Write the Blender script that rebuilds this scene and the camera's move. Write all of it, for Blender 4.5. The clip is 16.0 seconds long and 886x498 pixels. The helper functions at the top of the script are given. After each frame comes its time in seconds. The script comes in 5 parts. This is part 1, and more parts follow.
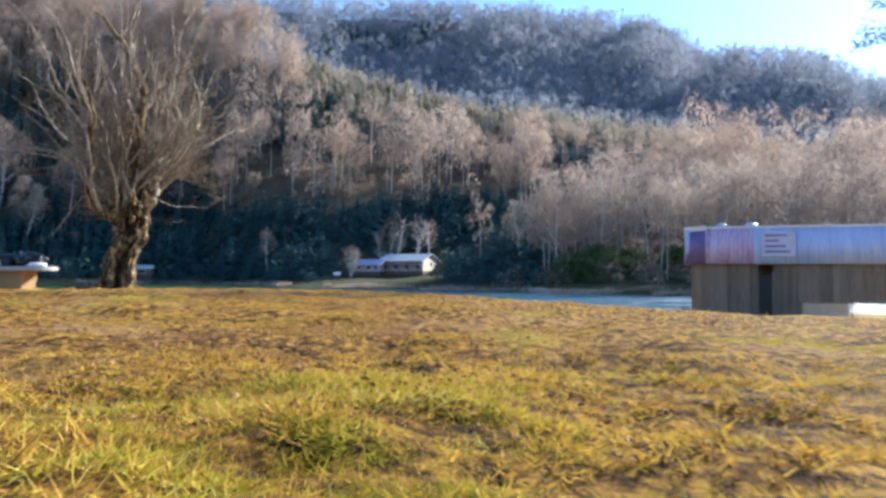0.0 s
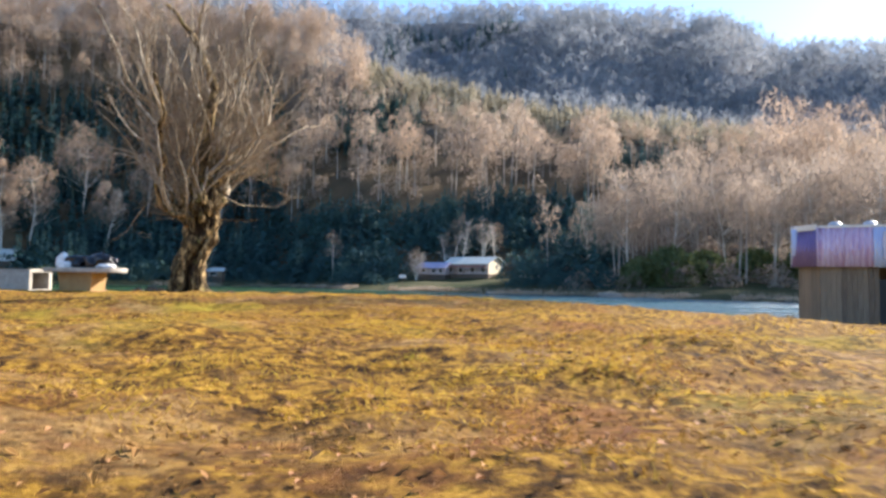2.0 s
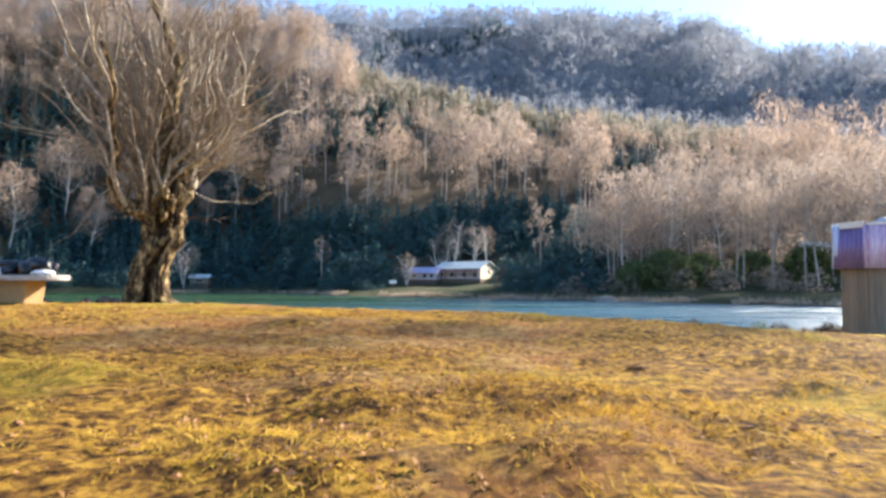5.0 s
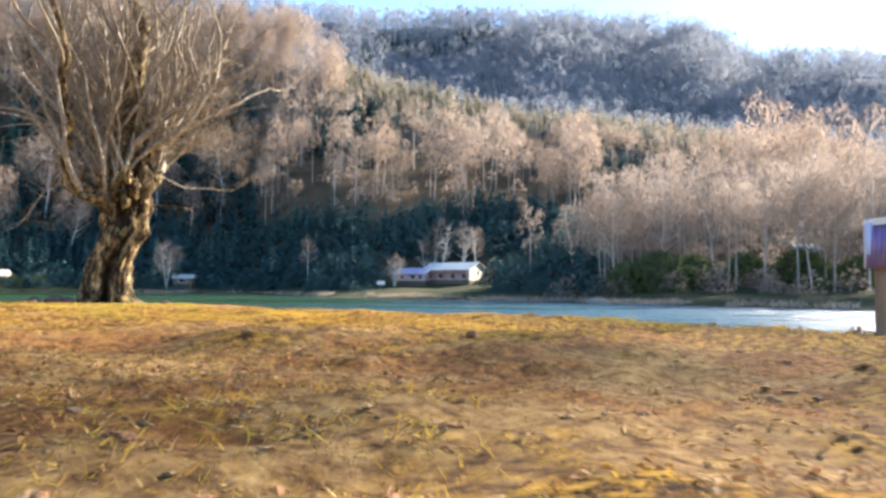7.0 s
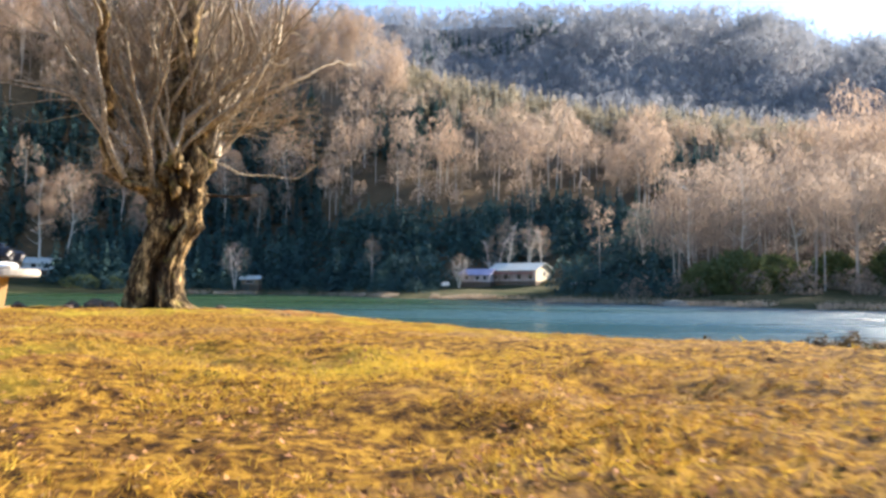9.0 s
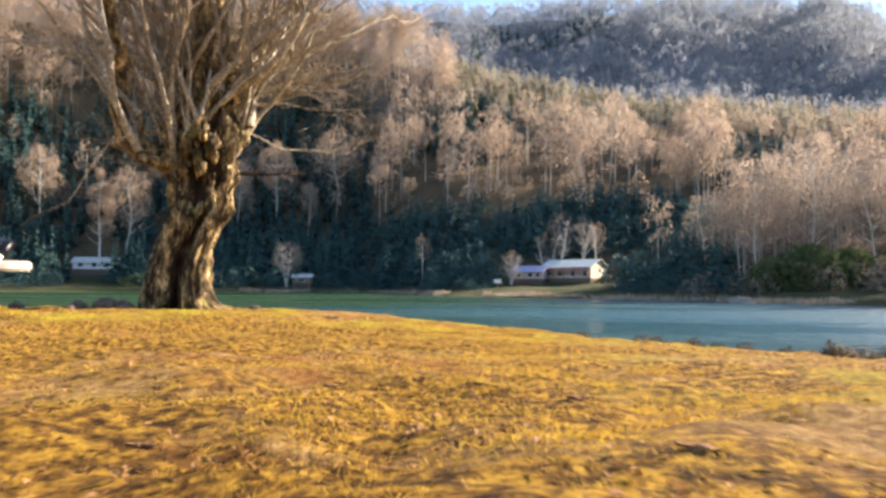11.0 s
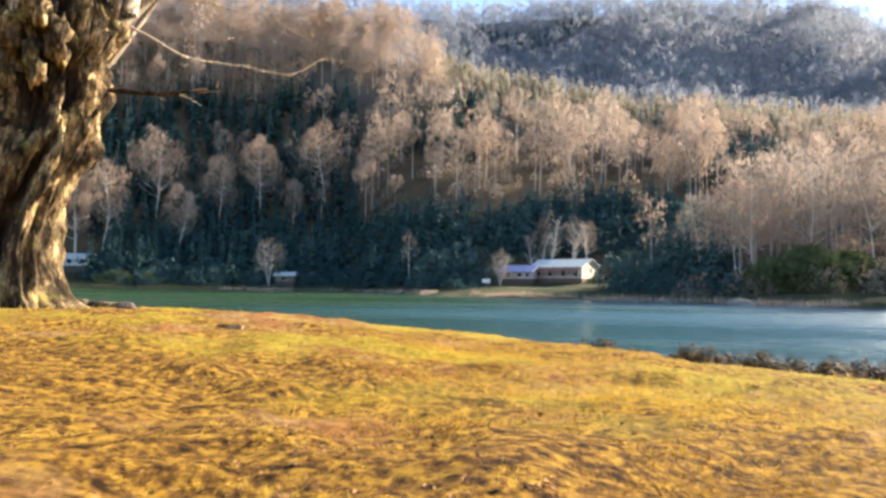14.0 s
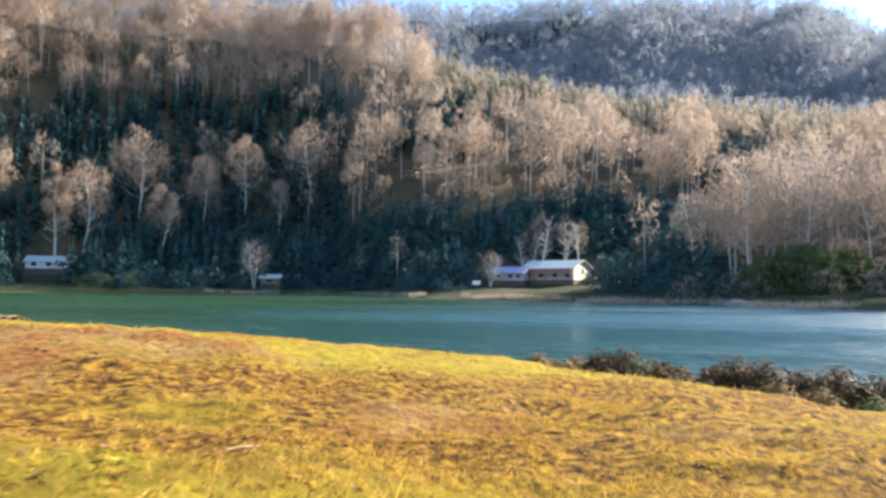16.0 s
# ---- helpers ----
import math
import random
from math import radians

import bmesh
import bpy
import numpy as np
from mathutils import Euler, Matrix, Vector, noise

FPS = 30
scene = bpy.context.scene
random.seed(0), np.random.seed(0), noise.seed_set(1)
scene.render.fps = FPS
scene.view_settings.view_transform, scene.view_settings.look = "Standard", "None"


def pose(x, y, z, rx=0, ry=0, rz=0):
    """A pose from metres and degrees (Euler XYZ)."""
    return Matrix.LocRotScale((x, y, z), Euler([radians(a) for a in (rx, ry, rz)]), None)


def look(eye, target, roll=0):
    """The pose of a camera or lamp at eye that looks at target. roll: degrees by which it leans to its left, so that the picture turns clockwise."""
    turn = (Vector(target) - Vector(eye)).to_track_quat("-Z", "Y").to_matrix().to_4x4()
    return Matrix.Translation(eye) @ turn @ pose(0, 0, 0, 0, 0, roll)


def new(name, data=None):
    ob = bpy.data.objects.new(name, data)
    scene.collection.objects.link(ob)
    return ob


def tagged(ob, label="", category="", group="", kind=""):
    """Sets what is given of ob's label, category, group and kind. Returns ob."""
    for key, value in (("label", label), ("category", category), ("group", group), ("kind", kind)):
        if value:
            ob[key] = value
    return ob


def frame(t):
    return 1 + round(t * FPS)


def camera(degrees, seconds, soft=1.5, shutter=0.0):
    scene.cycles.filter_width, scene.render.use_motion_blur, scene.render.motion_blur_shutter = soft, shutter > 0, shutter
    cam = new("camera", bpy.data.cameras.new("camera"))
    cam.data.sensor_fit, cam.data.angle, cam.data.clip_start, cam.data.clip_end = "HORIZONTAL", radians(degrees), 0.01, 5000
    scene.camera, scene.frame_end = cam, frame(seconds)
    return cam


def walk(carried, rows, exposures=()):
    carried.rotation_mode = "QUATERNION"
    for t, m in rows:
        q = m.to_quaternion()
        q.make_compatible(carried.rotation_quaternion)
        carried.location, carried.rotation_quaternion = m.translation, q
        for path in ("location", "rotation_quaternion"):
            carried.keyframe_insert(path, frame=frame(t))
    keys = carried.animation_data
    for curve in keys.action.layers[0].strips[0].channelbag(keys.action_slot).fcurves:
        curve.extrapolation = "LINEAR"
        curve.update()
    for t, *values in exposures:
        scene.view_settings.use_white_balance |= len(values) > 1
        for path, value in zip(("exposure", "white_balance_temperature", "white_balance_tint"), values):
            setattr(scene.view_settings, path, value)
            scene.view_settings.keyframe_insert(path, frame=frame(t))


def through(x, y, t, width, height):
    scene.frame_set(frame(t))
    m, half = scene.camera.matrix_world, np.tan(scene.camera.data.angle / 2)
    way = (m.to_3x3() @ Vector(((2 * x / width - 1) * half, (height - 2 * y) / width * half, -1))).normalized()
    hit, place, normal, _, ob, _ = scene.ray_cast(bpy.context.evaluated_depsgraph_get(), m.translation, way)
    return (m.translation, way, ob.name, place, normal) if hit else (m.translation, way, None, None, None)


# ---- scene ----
cam = camera(65.8, 16.0, soft=3.0, shutter=0.2)
PATH = [
    (0, (0.013, 0.318, 0.128), (0.013, 10.313, 0.508), 0.5),
    (0.5, (-0.072, 0.714, 0.105), (-0.912, 10.674, 0.480), 0.7),
    (1, (-0.218, 1.122, 0.120), (-1.203, 11.067, 0.501), 0.7),
    (1.5, (-0.419, 1.547, 0.126), (-1.394, 11.492, 0.527), 0.8),
    (2, (-0.655, 1.991, 0.122), (-1.570, 11.941, 0.538), 0.7),
    (2.5, (-0.844, 2.453, 0.113), (-1.704, 12.403, 0.549), 0.5),
    (3, (-0.989, 2.979, 0.132), (-1.809, 12.934, 0.573), 0.4),
    (3.5, (-1.077, 3.484, 0.150), (-1.892, 13.439, 0.600), 0.2),
    (6, (-1.566, 6.071, 0.130), (-2.241, 16.037, 0.641), 0.4),
    (6.5, (-1.708, 6.623, 0.108), (-2.323, 16.589, 0.623), 0.4),
    (7, (-1.874, 7.178, 0.062), (-2.444, 17.149, 0.577), 0.5),
    (7.5, (-2.069, 7.756, 0.047), (-2.614, 17.727, 0.557), 0.5),
    (8, (-2.276, 8.407, 0.049), (-2.896, 18.373, 0.555), 0.5),
    (8.5, (-2.563, 9.135, 0.078), (-3.498, 19.081, 0.589), 0.5),
    (9, (-2.852, 9.858, 0.075), (-4.312, 19.734, 0.596), 0.5),
    (9.5, (-3.051, 10.423, 0.086), (-5.006, 20.220, 0.613), 0.6),
    (9.7, (-3.127, 10.640, 0.086), (-5.227, 20.406, 0.608), 0.6),
    (11.8, (-4.145, 13.517, -0.021), (-6.320, 23.267, 0.452), 0.3),
    (12, (-4.225, 13.786, -0.028), (-6.370, 23.542, 0.444), 0.7),
    (12.5, (-4.396, 14.462, -0.080), (-6.486, 24.232, 0.392), 0.7),
    (13, (-4.509, 15.156, -0.123), (-6.554, 24.936, 0.355), 0.7),
    (13.5, (-4.648, 15.897, -0.129), (-6.658, 25.682, 0.353), 0.6),
    (14, (-4.806, 16.643, -0.136), (-6.781, 26.434, 0.351), 0.7),
    (14.5, (-4.944, 17.337, -0.172), (-6.894, 27.133, 0.331), 0.6),
    (15, (-5.082, 18.109, -0.190), (-7.002, 27.910, 0.323), 0.6),
    (15.5, (-5.235, 18.938, -0.193), (-7.105, 28.749, 0.329), 0.5),
    (16, (-5.336, 19.771, -0.208), (-7.161, 29.587, 0.314), 0.5),
]

walk(cam, [(t, look(e, g, r)) for t, e, g, r in PATH],
     exposures=[(0.0, 1.58, 5200, 9), (1.0, 1.75, 5850, 9), (3.5, 1.84, 5900, 10), (7.0, 2.18, 5950, 10), (9.5, 1.96, 6450, 12), (12.5, 2.0, 6750, 12), (14.0, 2.06, 6500, 11), (16.0, 2.02, 5950, 8)])

# ---- world and sun ----
SUN_AZ, SUN_EL = radians(50), radians(27)
world = bpy.data.worlds.new("sky")
world.use_nodes = True
scene.world = world
wn = world.node_tree.nodes
sky = wn.new("ShaderNodeTexSky")
sky.sky_type, sky.sun_disc = "NISHITA", False
sky.sun_elevation, sky.sun_rotation = SUN_EL, SUN_AZ
sky.dust_density, sky.air_density, sky.ozone_density = 0.3, 1.0, 3.0
world.node_tree.links.new(sky.outputs[0], wn["Background"].inputs[0])
wn["Background"].inputs[1].default_value = 0.098
sun = new("sun", bpy.data.lights.new("sun", "SUN"))
sun.data.energy, sun.data.angle, sun.data.color = 5.0, radians(0.6), (1.0, 0.85, 0.68)
to_sun = Vector((math.sin(SUN_AZ) * math.cos(SUN_EL), math.cos(SUN_AZ) * math.cos(SUN_EL), math.sin(SUN_EL)))
sun.matrix_world = look((0, 0, 60), Vector((0, 0, 60)) - to_sun)

# ---- materials ----
def shader(name):
    m = bpy.data.materials.new(name)
    m.use_nodes = True
    return m, m.node_tree, m.node_tree.nodes["Principled BSDF"]


def node(nt, kind, **inputs):
    n = nt.nodes.new(kind)
    for k, v in inputs.items():
        n.inputs[k.replace("_", " ")].default_value = v
    return n


def ramp(nt, fac, stops):
    n = nt.nodes.new("ShaderNodeValToRGB")
    els = n.color_ramp.elements
    while len(els) < len(stops):
        els.new(0.5)
    for el, (p, c) in zip(els, stops):
        el.position, el.color = p, (*c, 1)
    nt.links.new(fac, n.inputs[0])
    return n.outputs[0]


def mixed(nt, fac, a, b, mode="MIX"):
    n = nt.nodes.new("ShaderNodeMix")
    n.data_type, n.blend_type = "RGBA", mode
    for sock, v in ((n.inputs[0], fac), (n.inputs[6], a), (n.inputs[7], b)):
        if hasattr(v, "node"):
            nt.links.new(v, sock)
        else:
            sock.default_value = v if isinstance(v, float) else (*v, 1)
    return n.outputs[2]


def noise_of(nt, scale, detail=4.0, rough=0.6, stretch=None, coords="Object"):
    tc = nt.nodes.new("ShaderNodeTexCoord")
    n = node(nt, "ShaderNodeTexNoise", Scale=scale, Detail=detail, Roughness=rough)
    src = tc.outputs[coords]
    if stretch:
        mp = nt.nodes.new("ShaderNodeMapping")
        mp.inputs["Scale"].default_value = stretch
        nt.links.new(src, mp.inputs[0])
        src = mp.outputs[0]
    nt.links.new(src, n.inputs["Vector"])
    return n.outputs["Fac"]


def bumped(nt, bsdf, height, strength=0.4, distance=0.02):
    b = node(nt, "ShaderNodeBump", Strength=strength, Distance=distance)
    nt.links.new(height, b.inputs["Height"])
    nt.links.new(b.outputs[0], bsdf.inputs["Normal"])


def plain(name, dark, light, scale=6.0, rough=0.7, metal=0.0, fine=60.0, bump=0.25, dist=0.01, stretch=None, vary_by=0.05):
    """A surface with blotches and fine grain between two colours."""
    m, nt, b = shader(name)
    a = noise_of(nt, scale, 5, 0.65, stretch)
    f = noise_of(nt, fine, 3, 0.6, stretch)
    blend = nt.nodes.new("ShaderNodeMath")
    blend.operation = "MULTIPLY_ADD"
    nt.links.new(f, blend.inputs[0])
    blend.inputs[1].default_value = 0.45
    half = nt.nodes.new("ShaderNodeMath")
    half.operation = "MULTIPLY"
    nt.links.new(a, half.inputs[0])
    half.inputs[1].default_value = 0.6
    nt.links.new(half.outputs[0], blend.inputs[2])
    # pieces of one kind differ a little
    info = nt.nodes.new("ShaderNodeObjectInfo")
    vary = nt.nodes.new("ShaderNodeMapRange")
    for i, v in ((3, -vary_by), (4, vary_by)):
        vary.inputs[i].default_value = v
    nt.links.new(info.outputs["Random"], vary.inputs[0])
    total = nt.nodes.new("ShaderNodeMath")
    nt.links.new(blend.outputs[0], total.inputs[0])
    nt.links.new(vary.outputs[0], total.inputs[1])
    nt.links.new(ramp(nt, total.outputs[0], [(0.32, dark), (0.72, light)]), b.inputs["Base Color"])
    b.inputs["Roughness"].default_value, b.inputs["Metallic"].default_value = rough, metal
    b.inputs["Specular IOR Level"].default_value = 0.3
    bumped(nt, b, f, bump, dist)
    return m


def leafy(name, stops, scale=0.12, through=0.35, vary=0.2):
    """Twigs, needles and blades: patches of colour, some light passes through."""
    m, nt, b = shader(name)
    geo = nt.nodes.new("ShaderNodeNewGeometry")
    n = node(nt, "ShaderNodeTexNoise", Scale=scale, Detail=3.0, Roughness=0.6)
    nt.links.new(geo.outputs["Position"], n.inputs["Vector"])
    add = nt.nodes.new("ShaderNodeMath")
    add.operation = "MULTIPLY_ADD"
    nt.links.new(geo.outputs["Random Per Island"], add.inputs[0])
    add.inputs[1].default_value = vary
    sub = nt.nodes.new("ShaderNodeMath")
    sub.operation = "SUBTRACT"
    nt.links.new(n.outputs["Fac"], sub.inputs[0])
    sub.inputs[1].default_value = vary / 2
    nt.links.new(sub.outputs[0], add.inputs[2])
    col = ramp(nt, add.outputs[0], stops)
    nt.links.new(col, b.inputs["Base Color"])
    b.inputs["Roughness"].default_value = 0.75
    b.inputs["Specular IOR Level"].default_value = 0.15
    tr = nt.nodes.new("ShaderNodeBsdfTranslucent")
    nt.links.new(col, tr.inputs["Color"])
    mx = nt.nodes.new("ShaderNodeMixShader")
    mx.inputs[0].default_value = through
    nt.links.new(b.outputs[0], mx.inputs[1])
    nt.links.new(tr.outputs[0], mx.inputs[2])
    nt.links.new(mx.outputs[0], nt.nodes["Material Output"].inputs[0])
    return m


def ground_material():
    m, nt, b = shader("dry_meadow")
    geo = nt.nodes.new("ShaderNodeNewGeometry")
    pos = geo.outputs["Position"]

    def nz(scale, detail=5.0, rough=0.6):
        n = node(nt, "ShaderNodeTexNoise", Scale=scale, Detail=detail, Roughness=rough)
        nt.links.new(pos, n.inputs["Vector"])
        return n.outputs["Fac"]
    straw = ramp(nt, nz(24, 7, 0.72), [(0.39, (0.03, 0.014, 0.004)), (0.49, (0.17, 0.085, 0.016)), (0.59, (0.47, 0.265, 0.034)), (0.78, (0.67, 0.44, 0.07))])
    green = ramp(nt, nz(14, 6, 0.7), [(0.32, (0.14, 0.10, 0.012)), (0.7, (0.52, 0.40, 0.04))])
    soil = ramp(nt, nz(26, 7, 0.72), [(0.34, (0.05, 0.02, 0.009)), (0.5, (0.25, 0.105, 0.033)), (0.7, (0.56, 0.275, 0.085))])
    mulch = ramp(nt, nz(20, 8, 0.75), [(0.36, (0.055, 0.028, 0.012)), (0.47, (0.25, 0.14, 0.052)), (0.62, (0.52, 0.33, 0.125)), (0.78, (0.68, 0.47, 0.21))])
    soil = mixed(nt, ramp(nt, nz(2.2, 3), [(0.42, (0, 0, 0)), (0.52, (1, 1, 1))]), soil, mulch)
    sep = nt.nodes.new("ShaderNodeSeparateXYZ")
    nt.links.new(pos, sep.inputs[0])
    damp = nt.nodes.new("ShaderNodeMapRange")
    for i, v in ((1, 17.0), (2, 24.0), (3, 0.0), (4, 0.11)):
        damp.inputs[i].default_value = v
    nt.links.new(sep.outputs[1], damp.inputs[0])
    fresh = nt.nodes.new("ShaderNodeMath")
    nt.links.new(nz(0.55, 4), fresh.inputs[0])
    nt.links.new(damp.outputs[0], fresh.inputs[1])
    c = mixed(nt, ramp(nt, fresh.outputs[0], [(0.55, (0, 0, 0)), (0.68, (1, 1, 1))]), straw, green)
    # worn stretches of the way, more earth than grass
    bare = nz(1.3, 6, 0.65)
    for spot, most, inner, outer in (((-2.3, 8.9, -0.15), 0.17, 0.9, 1.9), ((-4.6, 14.9, -0.27), 0.12, 0.7, 2.0), ((-0.7, 3.9, -0.1), 0.055, 0.9, 2.6), ((-7.75, 22.6, -0.5), 0.2, 0.35, 1.25)):
        gap = nt.nodes.new("ShaderNodeVectorMath")
        gap.operation = "DISTANCE"
        nt.links.new(pos, gap.inputs[0])
        gap.inputs[1].default_value = spot
        worn = nt.nodes.new("ShaderNodeMapRange")
        for k, v in ((1, inner), (2, outer), (3, most), (4, 0.0)):
            worn.inputs[k].default_value = v
        nt.links.new(gap.outputs["Value"], worn.inputs[0])
        total = nt.nodes.new("ShaderNodeMath")
        nt.links.new(bare, total.inputs[0])
        nt.links.new(worn.outputs[0], total.inputs[1])
        bare = total.outputs[0]
    c = mixed(nt, ramp(nt, bare, [(0.54, (0, 0, 0)), (0.64, (0.8, 0.8, 0.8))]), c, soil)
    # leaf litter and earth under the far woods
    woods = ramp(nt, nz(0.15, 6, 0.7), [(0.3, (0.05, 0.04, 0.025)), (0.7, (0.13, 0.095, 0.055))])
    # shore grass kept darker: the shadow lying on it is in this colour
    shore = ramp(nt, nz(0.08, 6, 0.7), [(0.4, (0.026, 0.038, 0.015)), (0.6, (0.075, 0.072, 0.036))])
    far = nt.nodes.new("ShaderNodeMapRange")
    far.inputs[1].default_value, far.inputs[2].default_value = 60, 70
    nt.links.new(sep.outputs[1], far.inputs[0])
    high = nt.nodes.new("ShaderNodeMapRange")
    high.inputs[1].default_value, high.inputs[2].default_value = -0.2, 2.5
    nt.links.new(sep.outputs[2], high.inputs[0])
    # the ground pales with distance: haze mixed into the ridge's litter
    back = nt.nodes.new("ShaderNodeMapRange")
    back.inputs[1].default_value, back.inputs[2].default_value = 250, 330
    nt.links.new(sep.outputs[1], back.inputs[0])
    hazy_litter = ramp(nt, nz(0.06, 6, 0.7), [(0.35, (0.10, 0.10, 0.105)), (0.65, (0.19, 0.185, 0.185))])
    woods = mixed(nt, back.outputs[0], woods, hazy_litter)
    c = mixed(nt, far.outputs[0], c, mixed(nt, high.outputs[0], shore, woods))
    nt.links.new(c, b.inputs["Base Color"])
    b.inputs["Roughness"].default_value = 0.95
    b.inputs["Specular IOR Level"].default_value = 0.1
    bumped(nt, b, nz(30, 8, 0.75), 0.9, 0.05)
    return m


def water_material():
    m, nt, b = shader("lake_water")
    geo = nt.nodes.new("ShaderNodeNewGeometry")
    mp = nt.nodes.new("ShaderNodeMapping")
    mp.inputs["Scale"].default_value = (0.22, 0.8, 1.0)
    nt.links.new(geo.outputs["Position"], mp.inputs[0])
    n = node(nt, "ShaderNodeTexNoise", Scale=1.6, Detail=5.0, Roughness=0.6)
    nt.links.new(mp.outputs[0], n.inputs["Vector"])
    big = node(nt, "ShaderNodeTexNoise", Scale=0.03, Detail=3.0)
    nt.links.new(mp.outputs[0], big.inputs["Vector"])
    sep = nt.nodes.new("ShaderNodeSeparateXYZ")
    nt.links.new(geo.outputs["Position"], sep.inputs[0])
    # green to blue along x: reflections of hill and sky painted in
    deep = nt.nodes.new("ShaderNodeMapRange")
    for i, v in ((1, -45.0), (2, 25.0), (3, -0.25), (4, 0.3)):
        deep.inputs[i].default_value = v
    nt.links.new(sep.outputs[0], deep.inputs[0])
    total = nt.nodes.new("ShaderNodeMath")
    nt.links.new(big.outputs["Fac"], total.inputs[0])
    nt.links.new(deep.outputs[0], total.inputs[1])
    nt.links.new(ramp(nt, total.outputs[0], [(0.3, (0.018, 0.05, 0.016)), (0.75, (0.022, 0.085, 0.12))]), b.inputs["Base Color"])
    # streaks of wind over the surface
    wind = node(nt, "ShaderNodeTexNoise", Scale=0.12, Detail=4.0)
    nt.links.new(mp.outputs[0], wind.inputs["Vector"])
    gust = nt.nodes.new("ShaderNodeMapRange")
    for i, v in ((1, 0.35), (2, 0.65), (3, 0.2), (4, 0.4)):
        gust.inputs[i].default_value = v
    nt.links.new(wind.outputs["Fac"], gust.inputs[0])
    nt.links.new(gust.outputs[0], b.inputs["Roughness"])
    b.inputs["IOR"].default_value = 1.33
    bumped(nt, b, n.outputs["Fac"], 0.8, 1.2)
    return m


def bark_material(name, dark, light, scale=9.0, bump=0.9, dist=0.04, moss=True):
    m, nt, b = shader(name)
    a = noise_of(nt, scale, 7, 0.7, (1.0, 1.0, 0.42))
    f = noise_of(nt, scale * 5, 4, 0.7, (1.0, 1.0, 0.4))
    col = ramp(nt, a, [(0.42, dark), (0.54, tuple((d + l) / 3.4 for d, l in zip(dark, light))), (0.65, light)])
    col = mixed(nt, ramp(nt, f, [(0.38, (0.15, 0.15, 0.15)), (0.53, (1, 1, 1))]), (0.03, 0.02, 0.012), col)
    if moss:
        col = mixed(nt, ramp(nt, noise_of(nt, 2.6, 6, 0.7, (1.0, 1.0, 0.5)), [(0.52, (0, 0, 0)), (0.63, (0.8, 0.8, 0.8))]), col, (0.022, 0.016, 0.009))
        col = mixed(nt, ramp(nt, noise_of(nt, 3.4, 5, 0.7), [(0.57, (0, 0, 0)), (0.68, (0.7, 0.7, 0.7))]), col, (0.26, 0.22, 0.05))
    nt.links.new(col, b.inputs["Base Color"])
    b.inputs["Roughness"].default_value = 0.9
    b.inputs["Specular IOR Level"].default_value = 0.15
    bumped(nt, b, a, bump, dist)
    return m


GROUND = ground_material()
WATER = water_material()
BARK = bark_material("old_bark", (0.018, 0.011, 0.006), (0.76, 0.54, 0.26), 7.0, 0.9, 0.035)
# darker bark: the shade inside the trunk's hollows put into the colour
SHADED_BARK = bark_material("shaded_bark", (0.008, 0.005, 0.003), (0.15, 0.095, 0.05), 8.0, 0.9, 0.04)
SHOOT_BARK = bark_material("shoot_bark", (0.32, 0.26, 0.18), (0.82, 0.72, 0.56), 10, 0.4, 0.01, False)
TWIG = leafy("twig_bark", [(0.25, (0.15, 0.11, 0.07)), (0.75, (0.42, 0.33, 0.23))], 2.5, 0.2, 0.4)
BARE = leafy("bare_twigs", [(0.2, (0.258, 0.188, 0.138)), (0.5, (0.415, 0.318, 0.24)), (0.8, (0.563, 0.45, 0.347))], 0.05, 0.5)
# bluer, greyer twigs for the ridge: distance haze carried by the colour
BARE_HAZY = leafy("bare_twigs_hazy", [(0.25, (0.15, 0.175, 0.205)), (0.5, (0.245, 0.265, 0.295)), (0.75, (0.32, 0.33, 0.345))], 0.014, 0.55, 0.08)
BARE_DARK = leafy("alder_twigs", [(0.2, (0.218, 0.172, 0.138)), (0.5, (0.356, 0.288, 0.23)), (0.8, (0.485, 0.4, 0.32))], 0.05, 0.55)
# teal needles: the far slope's shade in the colour; the pine shares them
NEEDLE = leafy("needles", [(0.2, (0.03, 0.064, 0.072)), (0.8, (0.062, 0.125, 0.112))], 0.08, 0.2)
# lit copy of the needles for the sunny brow
LIT_NEEDLE = leafy("lit_needles", [(0.2, (0.26, 0.235, 0.17)), (0.8, (0.52, 0.47, 0.36))], 0.1, 0.35)
STEM = leafy("grey_trunks", [(0.2, (0.22, 0.19, 0.16)), (0.8, (0.50, 0.46, 0.40))], 0.2, 0.0)
BUSH = leafy("evergreen_leaves", [(0.2, (0.07, 0.10, 0.04)), (0.8, (0.20, 0.23, 0.10))], 0.4, 0.4)
REED = leafy("dry_reed", [(0.2, (0.05, 0.032, 0.014)), (0.5, (0.19, 0.125, 0.055)), (0.8, (0.46, 0.34, 0.16))], 1.6, 0.2)
PALE_REED = leafy("pale_reed", [(0.2, (0.20, 0.15, 0.10)), (0.8, (0.56, 0.47, 0.36))], 0.3, 0.3)
SEDGE = leafy("dark_sedge", [(0.2, (0.024, 0.014, 0.005)), (0.5, (0.075, 0.046, 0.018)), (0.8, (0.20, 0.135, 0.05))], 1.6, 0.2)
GRASS = leafy("grass_blades", [(0.2, (0.09, 0.04, 0.010)), (0.38, (0.36, 0.19, 0.027)), (0.62, (0.67, 0.44, 0.065)), (0.88, (0.54, 0.385, 0.035))], 1.1, 0.35, 0.42)
GREEN_GRASS = leafy("green_blades", [(0.2, (0.15, 0.12, 0.008)), (0.5, (0.38, 0.32, 0.02)), (0.8, (0.64, 0.54, 0.12))], 3.0, 0.4, 0.36)
